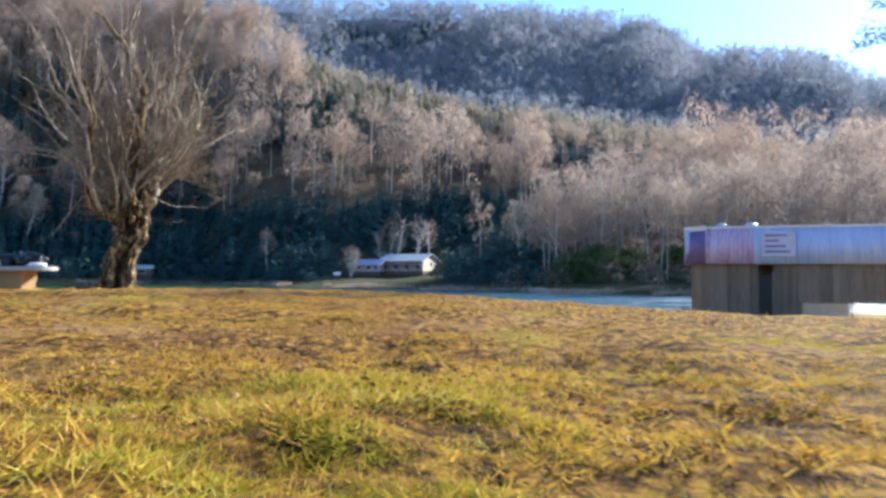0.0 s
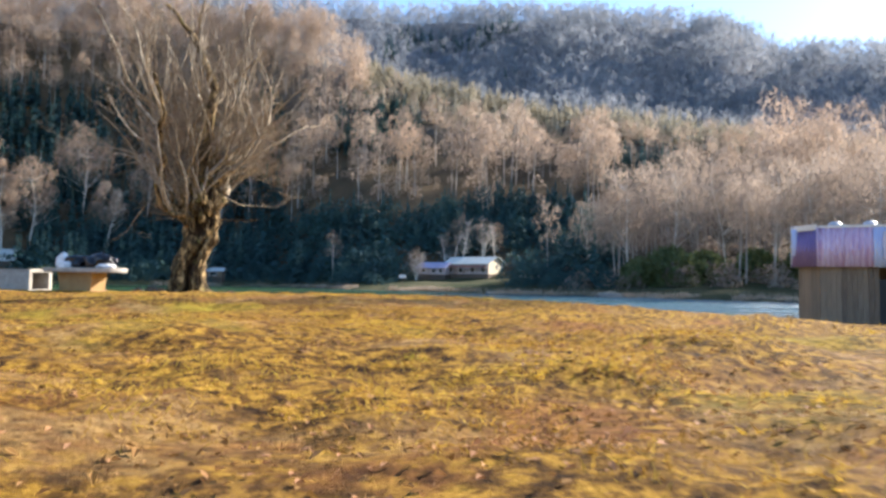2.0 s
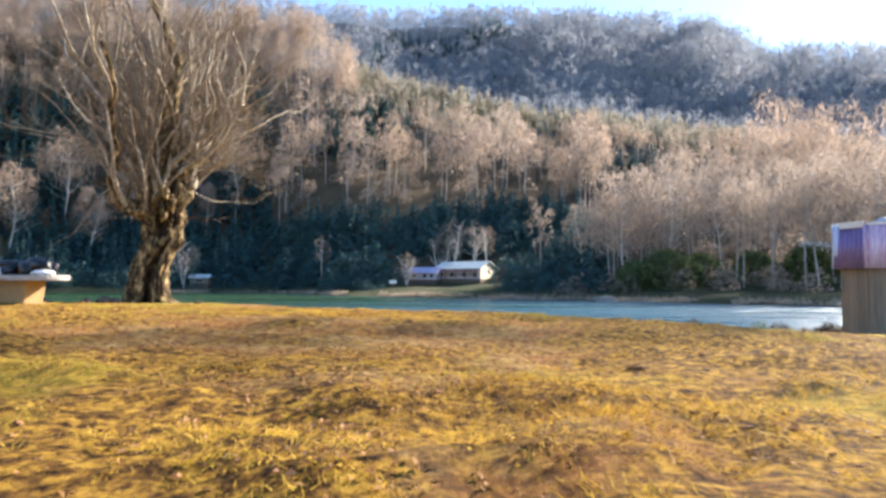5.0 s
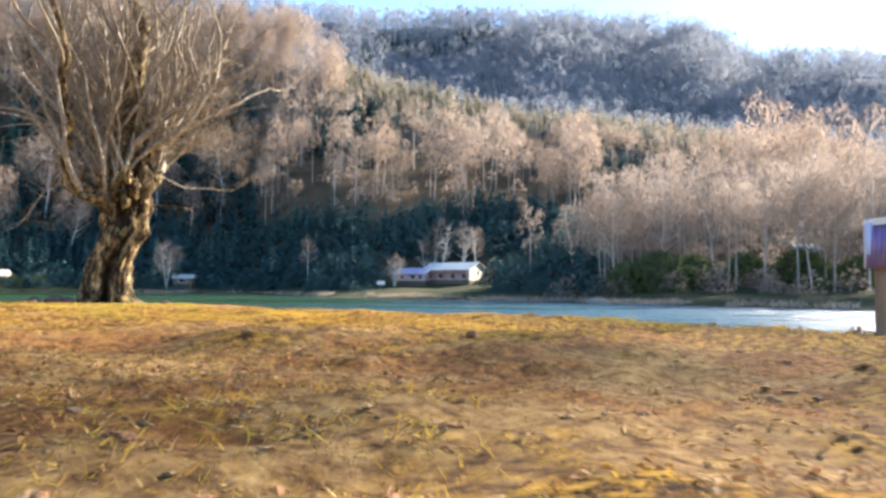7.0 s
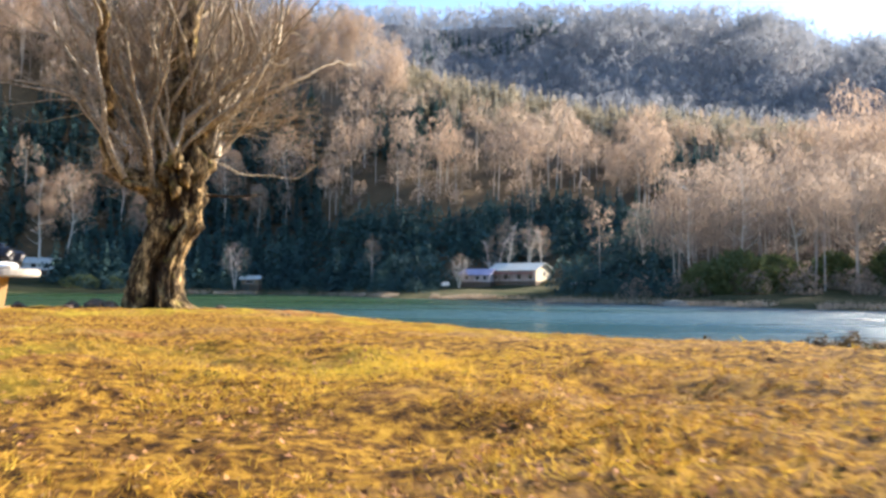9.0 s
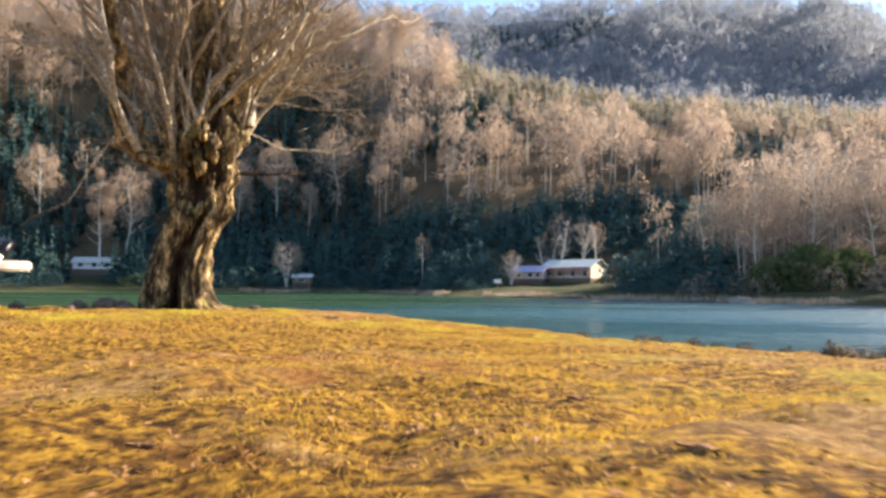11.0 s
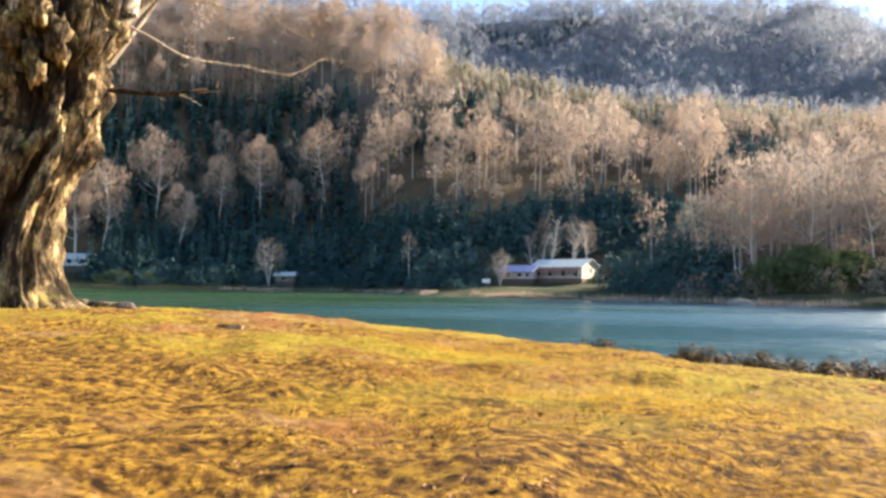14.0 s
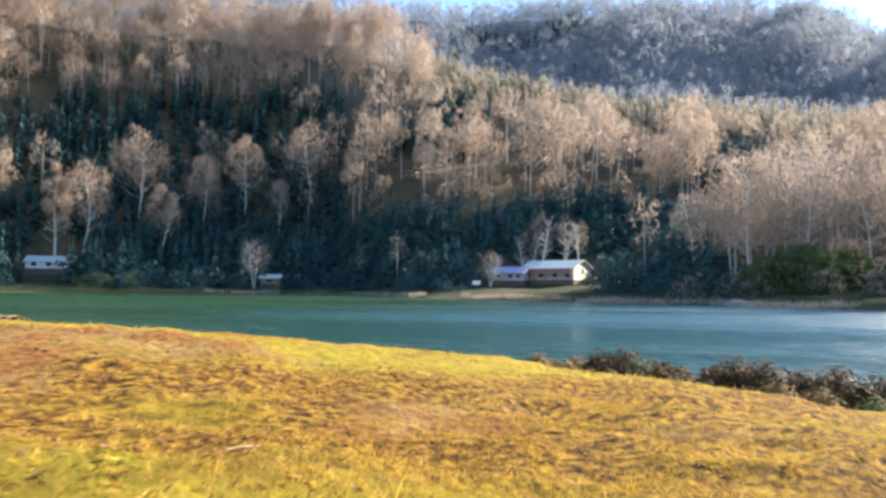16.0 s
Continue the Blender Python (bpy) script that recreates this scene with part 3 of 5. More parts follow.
def build_woods():
    r = np.random.default_rng(21)
    bare = [bare_shape(r, 430, r.uniform(0.2, 0.3), r.uniform(0.36, 0.6), 0.85) for _ in range(14)]
    near = [bare_shape(r, 680, 0.27, r.uniform(0.25, 0.4), 0.66) for _ in range(8)]
    thin = [bare_shape(r, 200, 0.2, 0.42) for _ in range(6)]
    stem = [stem_shape(r, 0.8) for _ in range(6)]
    fir = [fir_shape(r, 90) for _ in range(5)]
    bush = [bush_shape(r, 90) for _ in range(5)]
    young = [fir_shape(r, 40, 0.26) for _ in range(5)]
    far_bare = [bare_shape(r, 58, 0.3, 0.1, 2.3, 6, 0.2) for _ in range(8)]
    far_fir = [fir_shape(r, 34, 0.2) for _ in range(4)]
    piles = {k: Pile() for k in ("bare", "alder", "stem", "fir", "scrub", "young")}

    def survey(n, az0, az1, r0, r1):
        x, y = scatter(r, n, az0, az1, r0, r1)
        az, d = polar(x, y)
        u = d - np.interp(az, SHORE_AZ, SHORE_R)
        z = ground_z(x, y)
        patch = fbm(x / 38, y / 38, 3, 31)
        clear = (np.hypot(x + 7, y - 166) < 12) | ((np.abs(az + 3) < 5.5) & (u < 46)) | (np.hypot(x + 143, y - 180) < 10) | ((np.abs(az + 40.5) < 2.5) & (u < 24))
        # the sun's way to the lake house stays open
        along = x * math.sin(SUN_AZ) + (y - 163) * math.cos(SUN_AZ)
        aside = np.abs(x * math.cos(SUN_AZ) - (y - 163) * math.sin(SUN_AZ))
        room = np.where((aside < 12) & (along > -5), 3 + math.tan(SUN_EL) * along - z - 0.5, 99)
        return x, y, az, d, u, z / d, patch, clear, room
    pick = lambda q, share: q & (r.uniform(0, 1, len(q)) < share)
    # the hillside's large leafless trees
    x, y, az, d, u, e, patch, clear, room = survey(4300, -62, 47, 95, 335)
    foot_e = np.interp(az, [-45, -28, -10, 0, 5, 10, 13], [0.045, 0.065, 0.095, 0.112, 0.105, 0.08, -0.05]) + 0.02 * patch
    band_lo, band_hi = np.interp(az, [-45, -29, -21], [0.10, 0.14, 0.185]), np.interp(az, [-45, -29, -21], [0.215, 0.25, 0.26])
    band = (az < -19) & (e > band_lo + 0.03 * patch) & (e < band_hi + 0.04 * patch)
    hollow = (np.hypot((az + 10.5) / 4.6, (e - 0.212) / 0.036) < 1) | (np.hypot((az - 13) / 4.0, (e - 0.142) / 0.014) < 1)
    low = e < foot_e
    keep = (u > 24) & ~clear & ~((az < -20) & (u < 30)) & (room > 24) & ~((az > -12) & (d > 250)) & ~((az > -20) & (d > 300))
    band |= (az < -19) & (e < band_hi)
    near_foot = (az > 6) & ~low & (e < 0.075 + 0.03 * patch)
    edge = np.where(az < -20, 1.0, np.where(az < -12, 0.9, np.clip((275 - d) / 60, 0.45, 1)))
    grove = fbm(x / 17, y / 17, 2, 37)
    s = pick(keep & ~band & ~hollow & ~low & ~near_foot, np.where(grove > -0.1, 0.47, 0.18) * np.where((az < -8) & (d > 200) & (e < 0.22), 0.6, 1.0) * np.where((az < -16) & (d > 240), 1.15, 1.0))
    dull = s & (fbm(x / 24, y / 24, 2, 43) > 0.16)
    for key, q in (("bare", s & ~dull), ("alder", dull)):
        plant(piles[key], bare, x[q], y[q], (12 + 19 * r.beta(1.4, 1.5, q.sum())) * edge[q], r, (piles["stem"], stem))
    s = pick(keep & near_foot, 0.5)
    plant(piles["alder"], near, x[s], y[s], r.uniform(15, 24, s.sum()), r, (piles["stem"], stem))
    s = pick(keep & (low | band | hollow), np.where(low, 0.05, 0.1))
    plant(piles["alder"], thin, x[s], y[s], r.uniform(13, 20, s.sum()), r, (piles["stem"], stem))
    s = pick(keep & ~low & ~near_foot, 0.4)
    plant(piles["alder"], bush, x[s] + 3, y[s] - 2, r.uniform(2, 5, s.sum()), r)
    # the high brow above the dark belt
    x, y, az, d, u, e, patch, clear, room = survey(900, -62, -16, 225, 340)
    s = e > np.interp(az, [-45, -29, -21], [0.205, 0.24, 0.25])
    plant(piles["bare"], bare, x[s], y[s], r.uniform(11, 20, s.sum()), r, (piles["stem"], stem))
    # firs in belt and hollows, scrub along the foot: all stand-ins for shadow
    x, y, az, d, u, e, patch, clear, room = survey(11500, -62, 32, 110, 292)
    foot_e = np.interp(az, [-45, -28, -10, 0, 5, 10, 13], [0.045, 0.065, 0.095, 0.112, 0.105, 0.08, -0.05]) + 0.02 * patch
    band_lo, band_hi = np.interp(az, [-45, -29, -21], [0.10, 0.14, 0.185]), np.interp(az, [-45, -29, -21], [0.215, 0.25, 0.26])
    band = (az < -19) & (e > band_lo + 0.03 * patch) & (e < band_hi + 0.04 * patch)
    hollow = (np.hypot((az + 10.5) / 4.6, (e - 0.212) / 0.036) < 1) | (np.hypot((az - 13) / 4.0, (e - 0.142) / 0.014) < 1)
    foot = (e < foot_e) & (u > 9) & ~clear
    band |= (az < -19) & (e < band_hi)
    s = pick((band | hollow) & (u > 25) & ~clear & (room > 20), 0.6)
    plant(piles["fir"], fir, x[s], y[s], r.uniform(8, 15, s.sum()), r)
    s = pick(foot & (room > 18), 0.4 * np.clip((u - 14) / 40, 0.15, 1))
    plant(piles["fir"], fir, x[s], y[s], r.uniform(7, 13, s.sum()), r)
    tall = np.minimum(r.uniform(3, 8, len(x)) * np.clip(u / 26, 0.3, 1), room)
    s = pick(foot & (tall > 0.8), 0.8)
    plant(piles["scrub"], bush, x[s], y[s], tall[s], r)
    s = pick((az > 7) & (u > 5) & (e < 0.06), 0.45)
    plant(piles["alder"], bush, x[s], y[s], r.uniform(1.2, 4.5, s.sum()) * np.clip(u[s] / 20, 0.4, 1), r)
    # a plantation of small firs along the brow, sunlight put in their colour
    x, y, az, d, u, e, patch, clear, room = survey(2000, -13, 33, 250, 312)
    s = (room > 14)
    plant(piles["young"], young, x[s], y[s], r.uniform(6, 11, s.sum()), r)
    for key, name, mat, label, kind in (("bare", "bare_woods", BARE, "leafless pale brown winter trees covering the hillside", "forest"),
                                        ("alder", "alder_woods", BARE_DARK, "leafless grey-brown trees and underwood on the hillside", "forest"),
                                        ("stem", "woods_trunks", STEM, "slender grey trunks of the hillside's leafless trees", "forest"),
                                        ("fir", "shadow_firs", NEEDLE, "dark green firs standing in for the hillside's shadow above the lake", "forest"),
                                        ("young", "young_fir_woods", LIT_NEEDLE, "small firs along the hill's brow, sunlight put into their pale colour", "forest"),
                                        ("scrub", "shadow_scrub", NEEDLE, "dark evergreen scrub standing in for the shaded foot above the far shore", "shrubs")):
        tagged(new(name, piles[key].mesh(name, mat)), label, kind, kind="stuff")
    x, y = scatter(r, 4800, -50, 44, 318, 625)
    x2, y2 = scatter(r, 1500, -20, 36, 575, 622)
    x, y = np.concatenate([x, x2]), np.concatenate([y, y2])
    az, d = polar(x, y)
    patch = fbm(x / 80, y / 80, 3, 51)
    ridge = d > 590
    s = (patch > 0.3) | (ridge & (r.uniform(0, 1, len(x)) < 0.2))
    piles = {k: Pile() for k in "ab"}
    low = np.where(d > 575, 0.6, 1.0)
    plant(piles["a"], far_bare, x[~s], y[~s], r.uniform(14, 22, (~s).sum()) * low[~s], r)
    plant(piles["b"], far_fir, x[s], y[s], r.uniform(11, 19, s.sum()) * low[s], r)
    tagged(new("far_bare_woods", piles["a"].mesh("far_bare_woods", BARE_HAZY)), "leafless trees on the distant ridge, haze put into their grey", "forest", kind="stuff")
    tagged(new("far_fir_woods", piles["b"].mesh("far_fir_woods", NEEDLE)), "dark firs along the distant ridge", "forest", kind="stuff")


build_woods()

# ---- the old pollard ----
def curve_branch(r, start, way, length, segs, rise=0.25, wobble=0.12):
    """Points of a branch that turns upwards as it grows."""
    p, d = np.array(start, float), np.array(way, float)
    d /= np.linalg.norm(d)
    pts, step = [p.copy()], length / segs
    for _ in range(segs):
        d = d + np.array([0, 0, rise]) * step + r.normal(0, wobble, 3) * math.sqrt(step)
        d /= np.linalg.norm(d)
        p = p + d * step
        pts.append(p.copy())
    return np.array(pts)


TREE_AT = (-10.5, 22.5)


def trunk_mesh():
    hs = np.concatenate([np.linspace(-0.25, 0.5, 26), np.linspace(0.53, 5.2, 150)])
    th = np.linspace(0, 2 * np.pi, 210, endpoint=False)
    H, T = np.meshgrid(hs, th, indexing="ij")
    key = [0, 0.3, 0.65, 1.0, 1.38, 1.66, 2.1, 2.5, 2.9, 3.4, 4.0, 5.2]
    cx = np.interp(H, key, [-0.01, -0.02, -0.01, 0.08, 0.20, 0.30, 0.37, 0.38, 0.37, 0.38, 0.41, 0.44])
    hw = np.interp(H, key, [0.43, 0.42, 0.41, 0.40, 0.40, 0.43, 0.45, 0.50, 0.51, 0.46, 0.36, 0.20])
    c, s = np.cos(T), np.sin(T)
    hollow_shade = np.zeros_like(H)
    rad = hw * (1 + 0.07 * np.sin(5 * T + 1.0 * H + 0.6) + 0.05 * np.sin(9 * T - 1.2 * H))
    n1 = fbm(c * 2.2 + H * 0.5 + 7, s * 2.2 + H * 0.8, 4, 61)
    n2 = fbm(c * 6 + H * 0.9, s * 6 - H * 0.6 + 3, 4, 71)
    knobs = np.interp(H, [0, 2.0, 2.6, 6], [0.14, 0.16, 0.42, 0.42])
    rad = rad * (1 + 0.13 * n1 + 0.5 * (np.abs(n2) - 0.12) + knobs * fbm(c * 3.5 + H * 2.2, s * 3.5 - H * 1.9, 3, 79) + 0.16 * fbm(c * 13 + H * 1.6, s * 13 + H * 1.1, 3, 77) + 0.09 * fbm(c * 24 + H * 3.5, s * 24 - H * 3.0, 2, 78))
    low = np.exp(-np.clip(H, 0, 9) / 0.2)
    for a0, wide, reach in ((-0.25, 0.28, 0.42), (-1.0, 0.22, 0.26), (-2.2, 0.35, 0.08), (3.0, 0.4, 0.04), (1.6, 0.4, 0.3)):
        gap = np.angle(np.exp(1j * (T - a0)))
        rad = rad + reach * low * np.exp(-(gap / wide) ** 2)
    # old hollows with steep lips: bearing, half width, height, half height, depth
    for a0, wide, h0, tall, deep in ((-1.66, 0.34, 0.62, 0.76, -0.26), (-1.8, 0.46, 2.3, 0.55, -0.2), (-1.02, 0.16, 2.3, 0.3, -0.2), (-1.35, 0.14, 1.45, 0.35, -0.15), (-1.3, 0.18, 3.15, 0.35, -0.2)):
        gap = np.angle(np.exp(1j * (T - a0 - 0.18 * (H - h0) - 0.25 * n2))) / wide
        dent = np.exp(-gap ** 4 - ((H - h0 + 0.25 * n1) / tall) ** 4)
        rad, hollow_shade = rad + deep * dent, np.maximum(hollow_shade, dent)
    for a0, wide, h0, tall, deep in ((-2.15, 0.10, 0.6, 0.6, -0.10), (-0.85, 0.08, 0.8, 0.9, -0.10), (-0.45, 0.07, 1.2, 1.0, -0.07), (-0.05, 0.35, 1.6, 0.16, 0.09), (-0.68, 0.12, 1.0, 1.2, 0.06), (-1.5, 0.2, 1.15, 0.1, 0.06), (-0.75, 0.12, 2.25, 0.2, 0.06)):
        gap = np.angle(np.exp(1j * (T - a0 - 0.15 * (H - h0) - 0.15 * n2)))
        rad = rad + deep * np.exp(-(gap / wide) ** 2 - ((H - h0) / tall) ** 2)
    X, Y = cx + rad * c, rad * s * 0.95
    v = np.stack([X, Y, H], -1).reshape(-1, 3)
    n, k = H.shape
    i, j = np.meshgrid(np.arange(n - 1), np.arange(k), indexing="ij")
    a, b = (i * k + j).ravel(), (i * k + (j + 1) % k).ravel()
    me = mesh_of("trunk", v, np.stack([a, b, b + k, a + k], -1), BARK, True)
    # faces inside the hollows take the dark bark, as painted shade
    me.materials.append(SHADED_BARK)
    me.polygons.foreach_set("material_index", (hollow_shade[:-1].ravel() + 0.5 * fbm(c * 9, s * 9 + H * 5, 3, 88)[:-1].ravel() > 0.42).astype(np.int32))
    return me


def build_pollard():
    r = np.random.default_rng(5)
    tree = thing("pollard_tree", "old leafless pollarded tree with gnarled furrowed trunk on the meadow", "tree", (*TREE_AT, gz(*TREE_AT) - 0.02), 34.7)
    part("trunk", trunk_mesh(), BARK, tree, "thick twisted brown trunk with deep furrows")
    # limbs: bearing, height of start, reach to the elbow, drop or lift on the way there, rise above it, radius
    plan = [(0.0, 4.6, 0.0, 0, 5.0, 0.19), (3.25, 2.5, 0.95, 0.15, 4.2, 0.15), (3.6, 2.4, 0.8, 0.0, 0.8, 0.08), (-2.6, 3.3, 0.15, 0.3, 3.0, 0.095), (-0.2, 2.7, 0.5, 0.45, 3.2, 0.105),
            (0.35, 2.9, 0.55, 0.6, 3.4, 0.095), (1.6, 2.9, 0.35, 0.4, 3.8, 0.11), (0.9, 3.3, 0.3, 0.4, 3.6, 0.09), (-1.5, 2.9, 0.12, 0.5, 3.0, 0.105), (2.5, 3.1, 0.35, 0.4, 3.6, 0.09), (-0.9, 3.2, 0.15, 0.5, 3.2, 0.09)]
    limbs = []
    for a, z0, reach, lift, rise, rad in plan:
        out = np.array([math.cos(a), math.sin(a), 0])
        start = np.array([0.31, 0, z0]) + out * 0.26 if reach else np.array([0.43, 0, z0])
        bend = np.array([start + out * reach * q + np.array([0, 0, lift * q * q]) for q in np.linspace(0, 1, 6)])
        up = curve_branch(r, bend[-1], out * 0.18 + np.array([0, 0, 1]), rise, 14, 0.12, 0.34)
        pts = np.concatenate([bend if reach else bend[-1:], up[1:]])
        pts[1:] += r.normal(0, 0.03, pts[1:].shape)
        s = np.linspace(0, 1, len(pts))
        radii = rad * (1.15 - 0.95 * s ** 0.8) * (1 + 0.2 * np.sin(s * 23 + r.uniform(0, 6))) + 0.012
        mat = BARK if len(limbs) < 3 else SHOOT_BARK
        part("limb", mesh_of("limb", *tube(pts, radii * (1 if len(limbs) < 3 else 0.72), 12), mat, True), mat, tree)
        limbs.append((pts, radii))
    # knuckles of the old cuts round the head and up the leader
    knuckles = []
    for i in range(60):
        a, h = r.uniform(0, 2 * np.pi), 2.3 + 2.6 * r.beta(1, 1.7)
        off = float(np.interp(h, [2.3, 2.9, 3.4, 4.0, 5.2], [0.44, 0.48, 0.44, 0.34, 0.19]))
        at = Vector((float(np.interp(h, [2.3, 2.9, 4.0, 5.2], [0.28, 0.31, 0.40, 0.44])) + off * math.cos(a), off * math.sin(a), h))
        size = r.uniform(0.07, 0.19)
        front = math.sin(a) < -0.15 and h < 3.5
        if front:
            size *= 0.62
        knuckles.append((np.array(at), a))
        bm = bmesh.new()
        bmesh.ops.create_icosphere(bm, subdivisions=3, radius=1.0)
        for v in bm.verts:
            v.co = at + Vector((v.co.x, v.co.y, v.co.z * (2.3 if front else 1.4))) * size * (1 + (0.95 if front else 0.6) * noise.noise(v.co * 2.2 + at * 9))
        for f in bm.faces:
            f.smooth = True
        part("knuckle", bm, BARK, tree)
    twigs = Pile()
    stems = []

    def shoot(pts, radii, sides):
        # none hangs low on the sunny side but the dead branch
        if np.any((pts[:, 0] > 0.95) & (pts[:, 2] < 2.8)):
            return
        part("shoot", mesh_of("shoot", *tube(pts, radii, sides), SHOOT_BARK, True), SHOOT_BARK, tree)
        stems.append((pts, radii))

    for i in range(180):
        if i < 116:
            # shoots that leave the knuckles outwards and soon turn up
            start, a = knuckles[i % 60]
            if math.sin(a) < -0.3 and start[2] < 3.7 and i % 4:
                continue
            a = a + r.normal(0, 0.35)
            lean = radians(10 + 56 * r.beta(1.3, 1.5))
            if math.cos(a) < -0.2:
                lean *= 0.45
            way = np.array([math.cos(a) * math.sin(lean), math.sin(a) * math.sin(lean), math.cos(lean)])
            rise = r.uniform(0.05, 0.35)
        else:
            a = r.uniform(0, 2 * np.pi)
            pts, radii = limbs[r.integers(0, len(limbs))]
            if pts[6][0] < -0.4:
                a = r.uniform(1.8, 4.4)
            k = r.integers(7 if pts[6][0] < -0.4 else 3, len(pts) - 2)
            start = pts[k]
            way = (pts[k + 1] - pts[k]) + np.array([math.cos(a) * 0.3, math.sin(a) * 0.3, 0.3])
            rise = r.uniform(0.05, 0.35)
        length = r.uniform(3.0, 5.8) if i % 3 else r.uniform(1.4, 3.0)
        pts = curve_branch(r, start, way, length, 18, rise, 0.26)
        r0 = r.uniform(0.026, 0.062) * (length / 4) ** 0.5
        shoot(pts, r0 * (1 - 0.86 * np.linspace(0, 1, 19)) * (1 + 0.12 * np.sin(np.arange(19) * 1.9 + i)) + 0.003, 7)
    for _ in range(25):
        # long low sprays on the sunny side
        a = r.uniform(-0.5, 1.2)
        start = np.array([0.5 + 0.3 * math.cos(a), 0.4 * math.sin(a), r.uniform(3.1, 4.7)])
        pts = curve_branch(r, start, (math.cos(a), math.sin(a), r.uniform(0.05, 0.8)), r.uniform(1.8, 3.8), 16, r.uniform(-0.02, 0.16), 0.38)
        shoot(pts, r.uniform(0.008, 0.018) * (1 - 0.85 * np.linspace(0, 1, 17)) + 0.002, 5)
    for _ in range(9):
        # thin bowed ones that reach far out from the head
        a = r.uniform(-0.5, 0.5)
        start = np.array([0.5 + 0.3 * math.cos(a), 0.4 * math.sin(a), r.uniform(3.1, 4.2)])
        pts = curve_branch(r, start, (math.cos(a), math.sin(a), r.uniform(0.3, 0.65)), r.uniform(2.0, 3.2), 16, r.uniform(-0.06, 0.06), 0.3)
        shoot(pts, r.uniform(0.008, 0.014) * (1 - 0.85 * np.linspace(0, 1, 17)) + 0.002, 5)
    for i in range(9):
        # short dead sprays on the shaded side, and a few long ones above them
        a = r.uniform(2.2, 3.4)
        high = i > 5
        start = np.array([0.1 + 0.3 * math.cos(a), 0.4 * math.sin(a), r.uniform(3.4, 4.6) if high else r.uniform(2.3, 3.1)])
        pts = curve_branch(r, start, (math.cos(a), math.sin(a), r.uniform(-0.2, 0.5)), r.uniform(1.8, 2.8) if high else r.uniform(0.5, 1.1), 10, r.uniform(-0.15, 0.2), 0.3)
        shoot(pts, r.uniform(0.012, 0.024) * (1 - 0.8 * np.linspace(0, 1, 11)) + 0.002, 5)
    # a knobbly dead branch low on the sunny side, drooping at its end
    pts = curve_branch(r, (0.72, -0.05, 2.32), (1, 0.08, 0.1), 1.35, 14, -0.32, 0.3)
    # the same dark bark paints the shade on this branch
    part("dead_branch", mesh_of("dead_branch", *tube(pts, np.linspace(0.038, 0.008, 15) * (1 + 0.25 * np.sin(np.arange(15) * 2.3)), 8), SHADED_BARK, True), SHADED_BARK, tree, "dark dead branch")
    for k in (6, 9, 11, 13, 14):
        w = curve_branch(r, pts[k], (r.normal(0.3, 0.4), r.normal(0, 0.4), r.uniform(-1, 0.4)), r.uniform(0.15, 0.45), 5, -0.3, 0.5)
        twigs.add(*tube(w, np.linspace(0.007, 0.003, 6), 4))
    second = []
    for pts, radii in stems + [(p, q * 0.4) for p, q in limbs]:
        n = len(pts)
        for k in range(n // 3, n):
            for _ in range(2 if k > 3 * n // 4 else 1):
                a = r.uniform(0, 2 * np.pi)
                d = pts[k] - pts[k - 1]
                d /= np.linalg.norm(d)
                way = d * 0.7 + np.array([math.cos(a), math.sin(a), 0.2]) * 0.85
                w = curve_branch(r, pts[k], way, r.uniform(0.25, 1.1), 4, 0.25, 0.3)
                twigs.add(*tube(w, np.maximum(radii[k] * 0.33, 0.003) * np.linspace(1, 0.35, 5), 3))
                second.append(w)
    for w in second:
        for k in (2, 4):
            a = r.uniform(0, 2 * np.pi)
            d = (w[k] - w[k - 1]) / np.linalg.norm(w[k] - w[k - 1])
            t = curve_branch(r, w[k], d * 0.7 + np.array([math.cos(a), math.sin(a), 0.2]) * 0.8, r.uniform(0.12, 0.5), 2, 0.3, 0.3)
            twigs.add(*tube(t, [0.0036, 0.003, 0.0018], 3))
    part("crown", twigs.mesh("crown", TWIG), TWIG, tree, "fine bare twigs of the crown")


build_pollard()


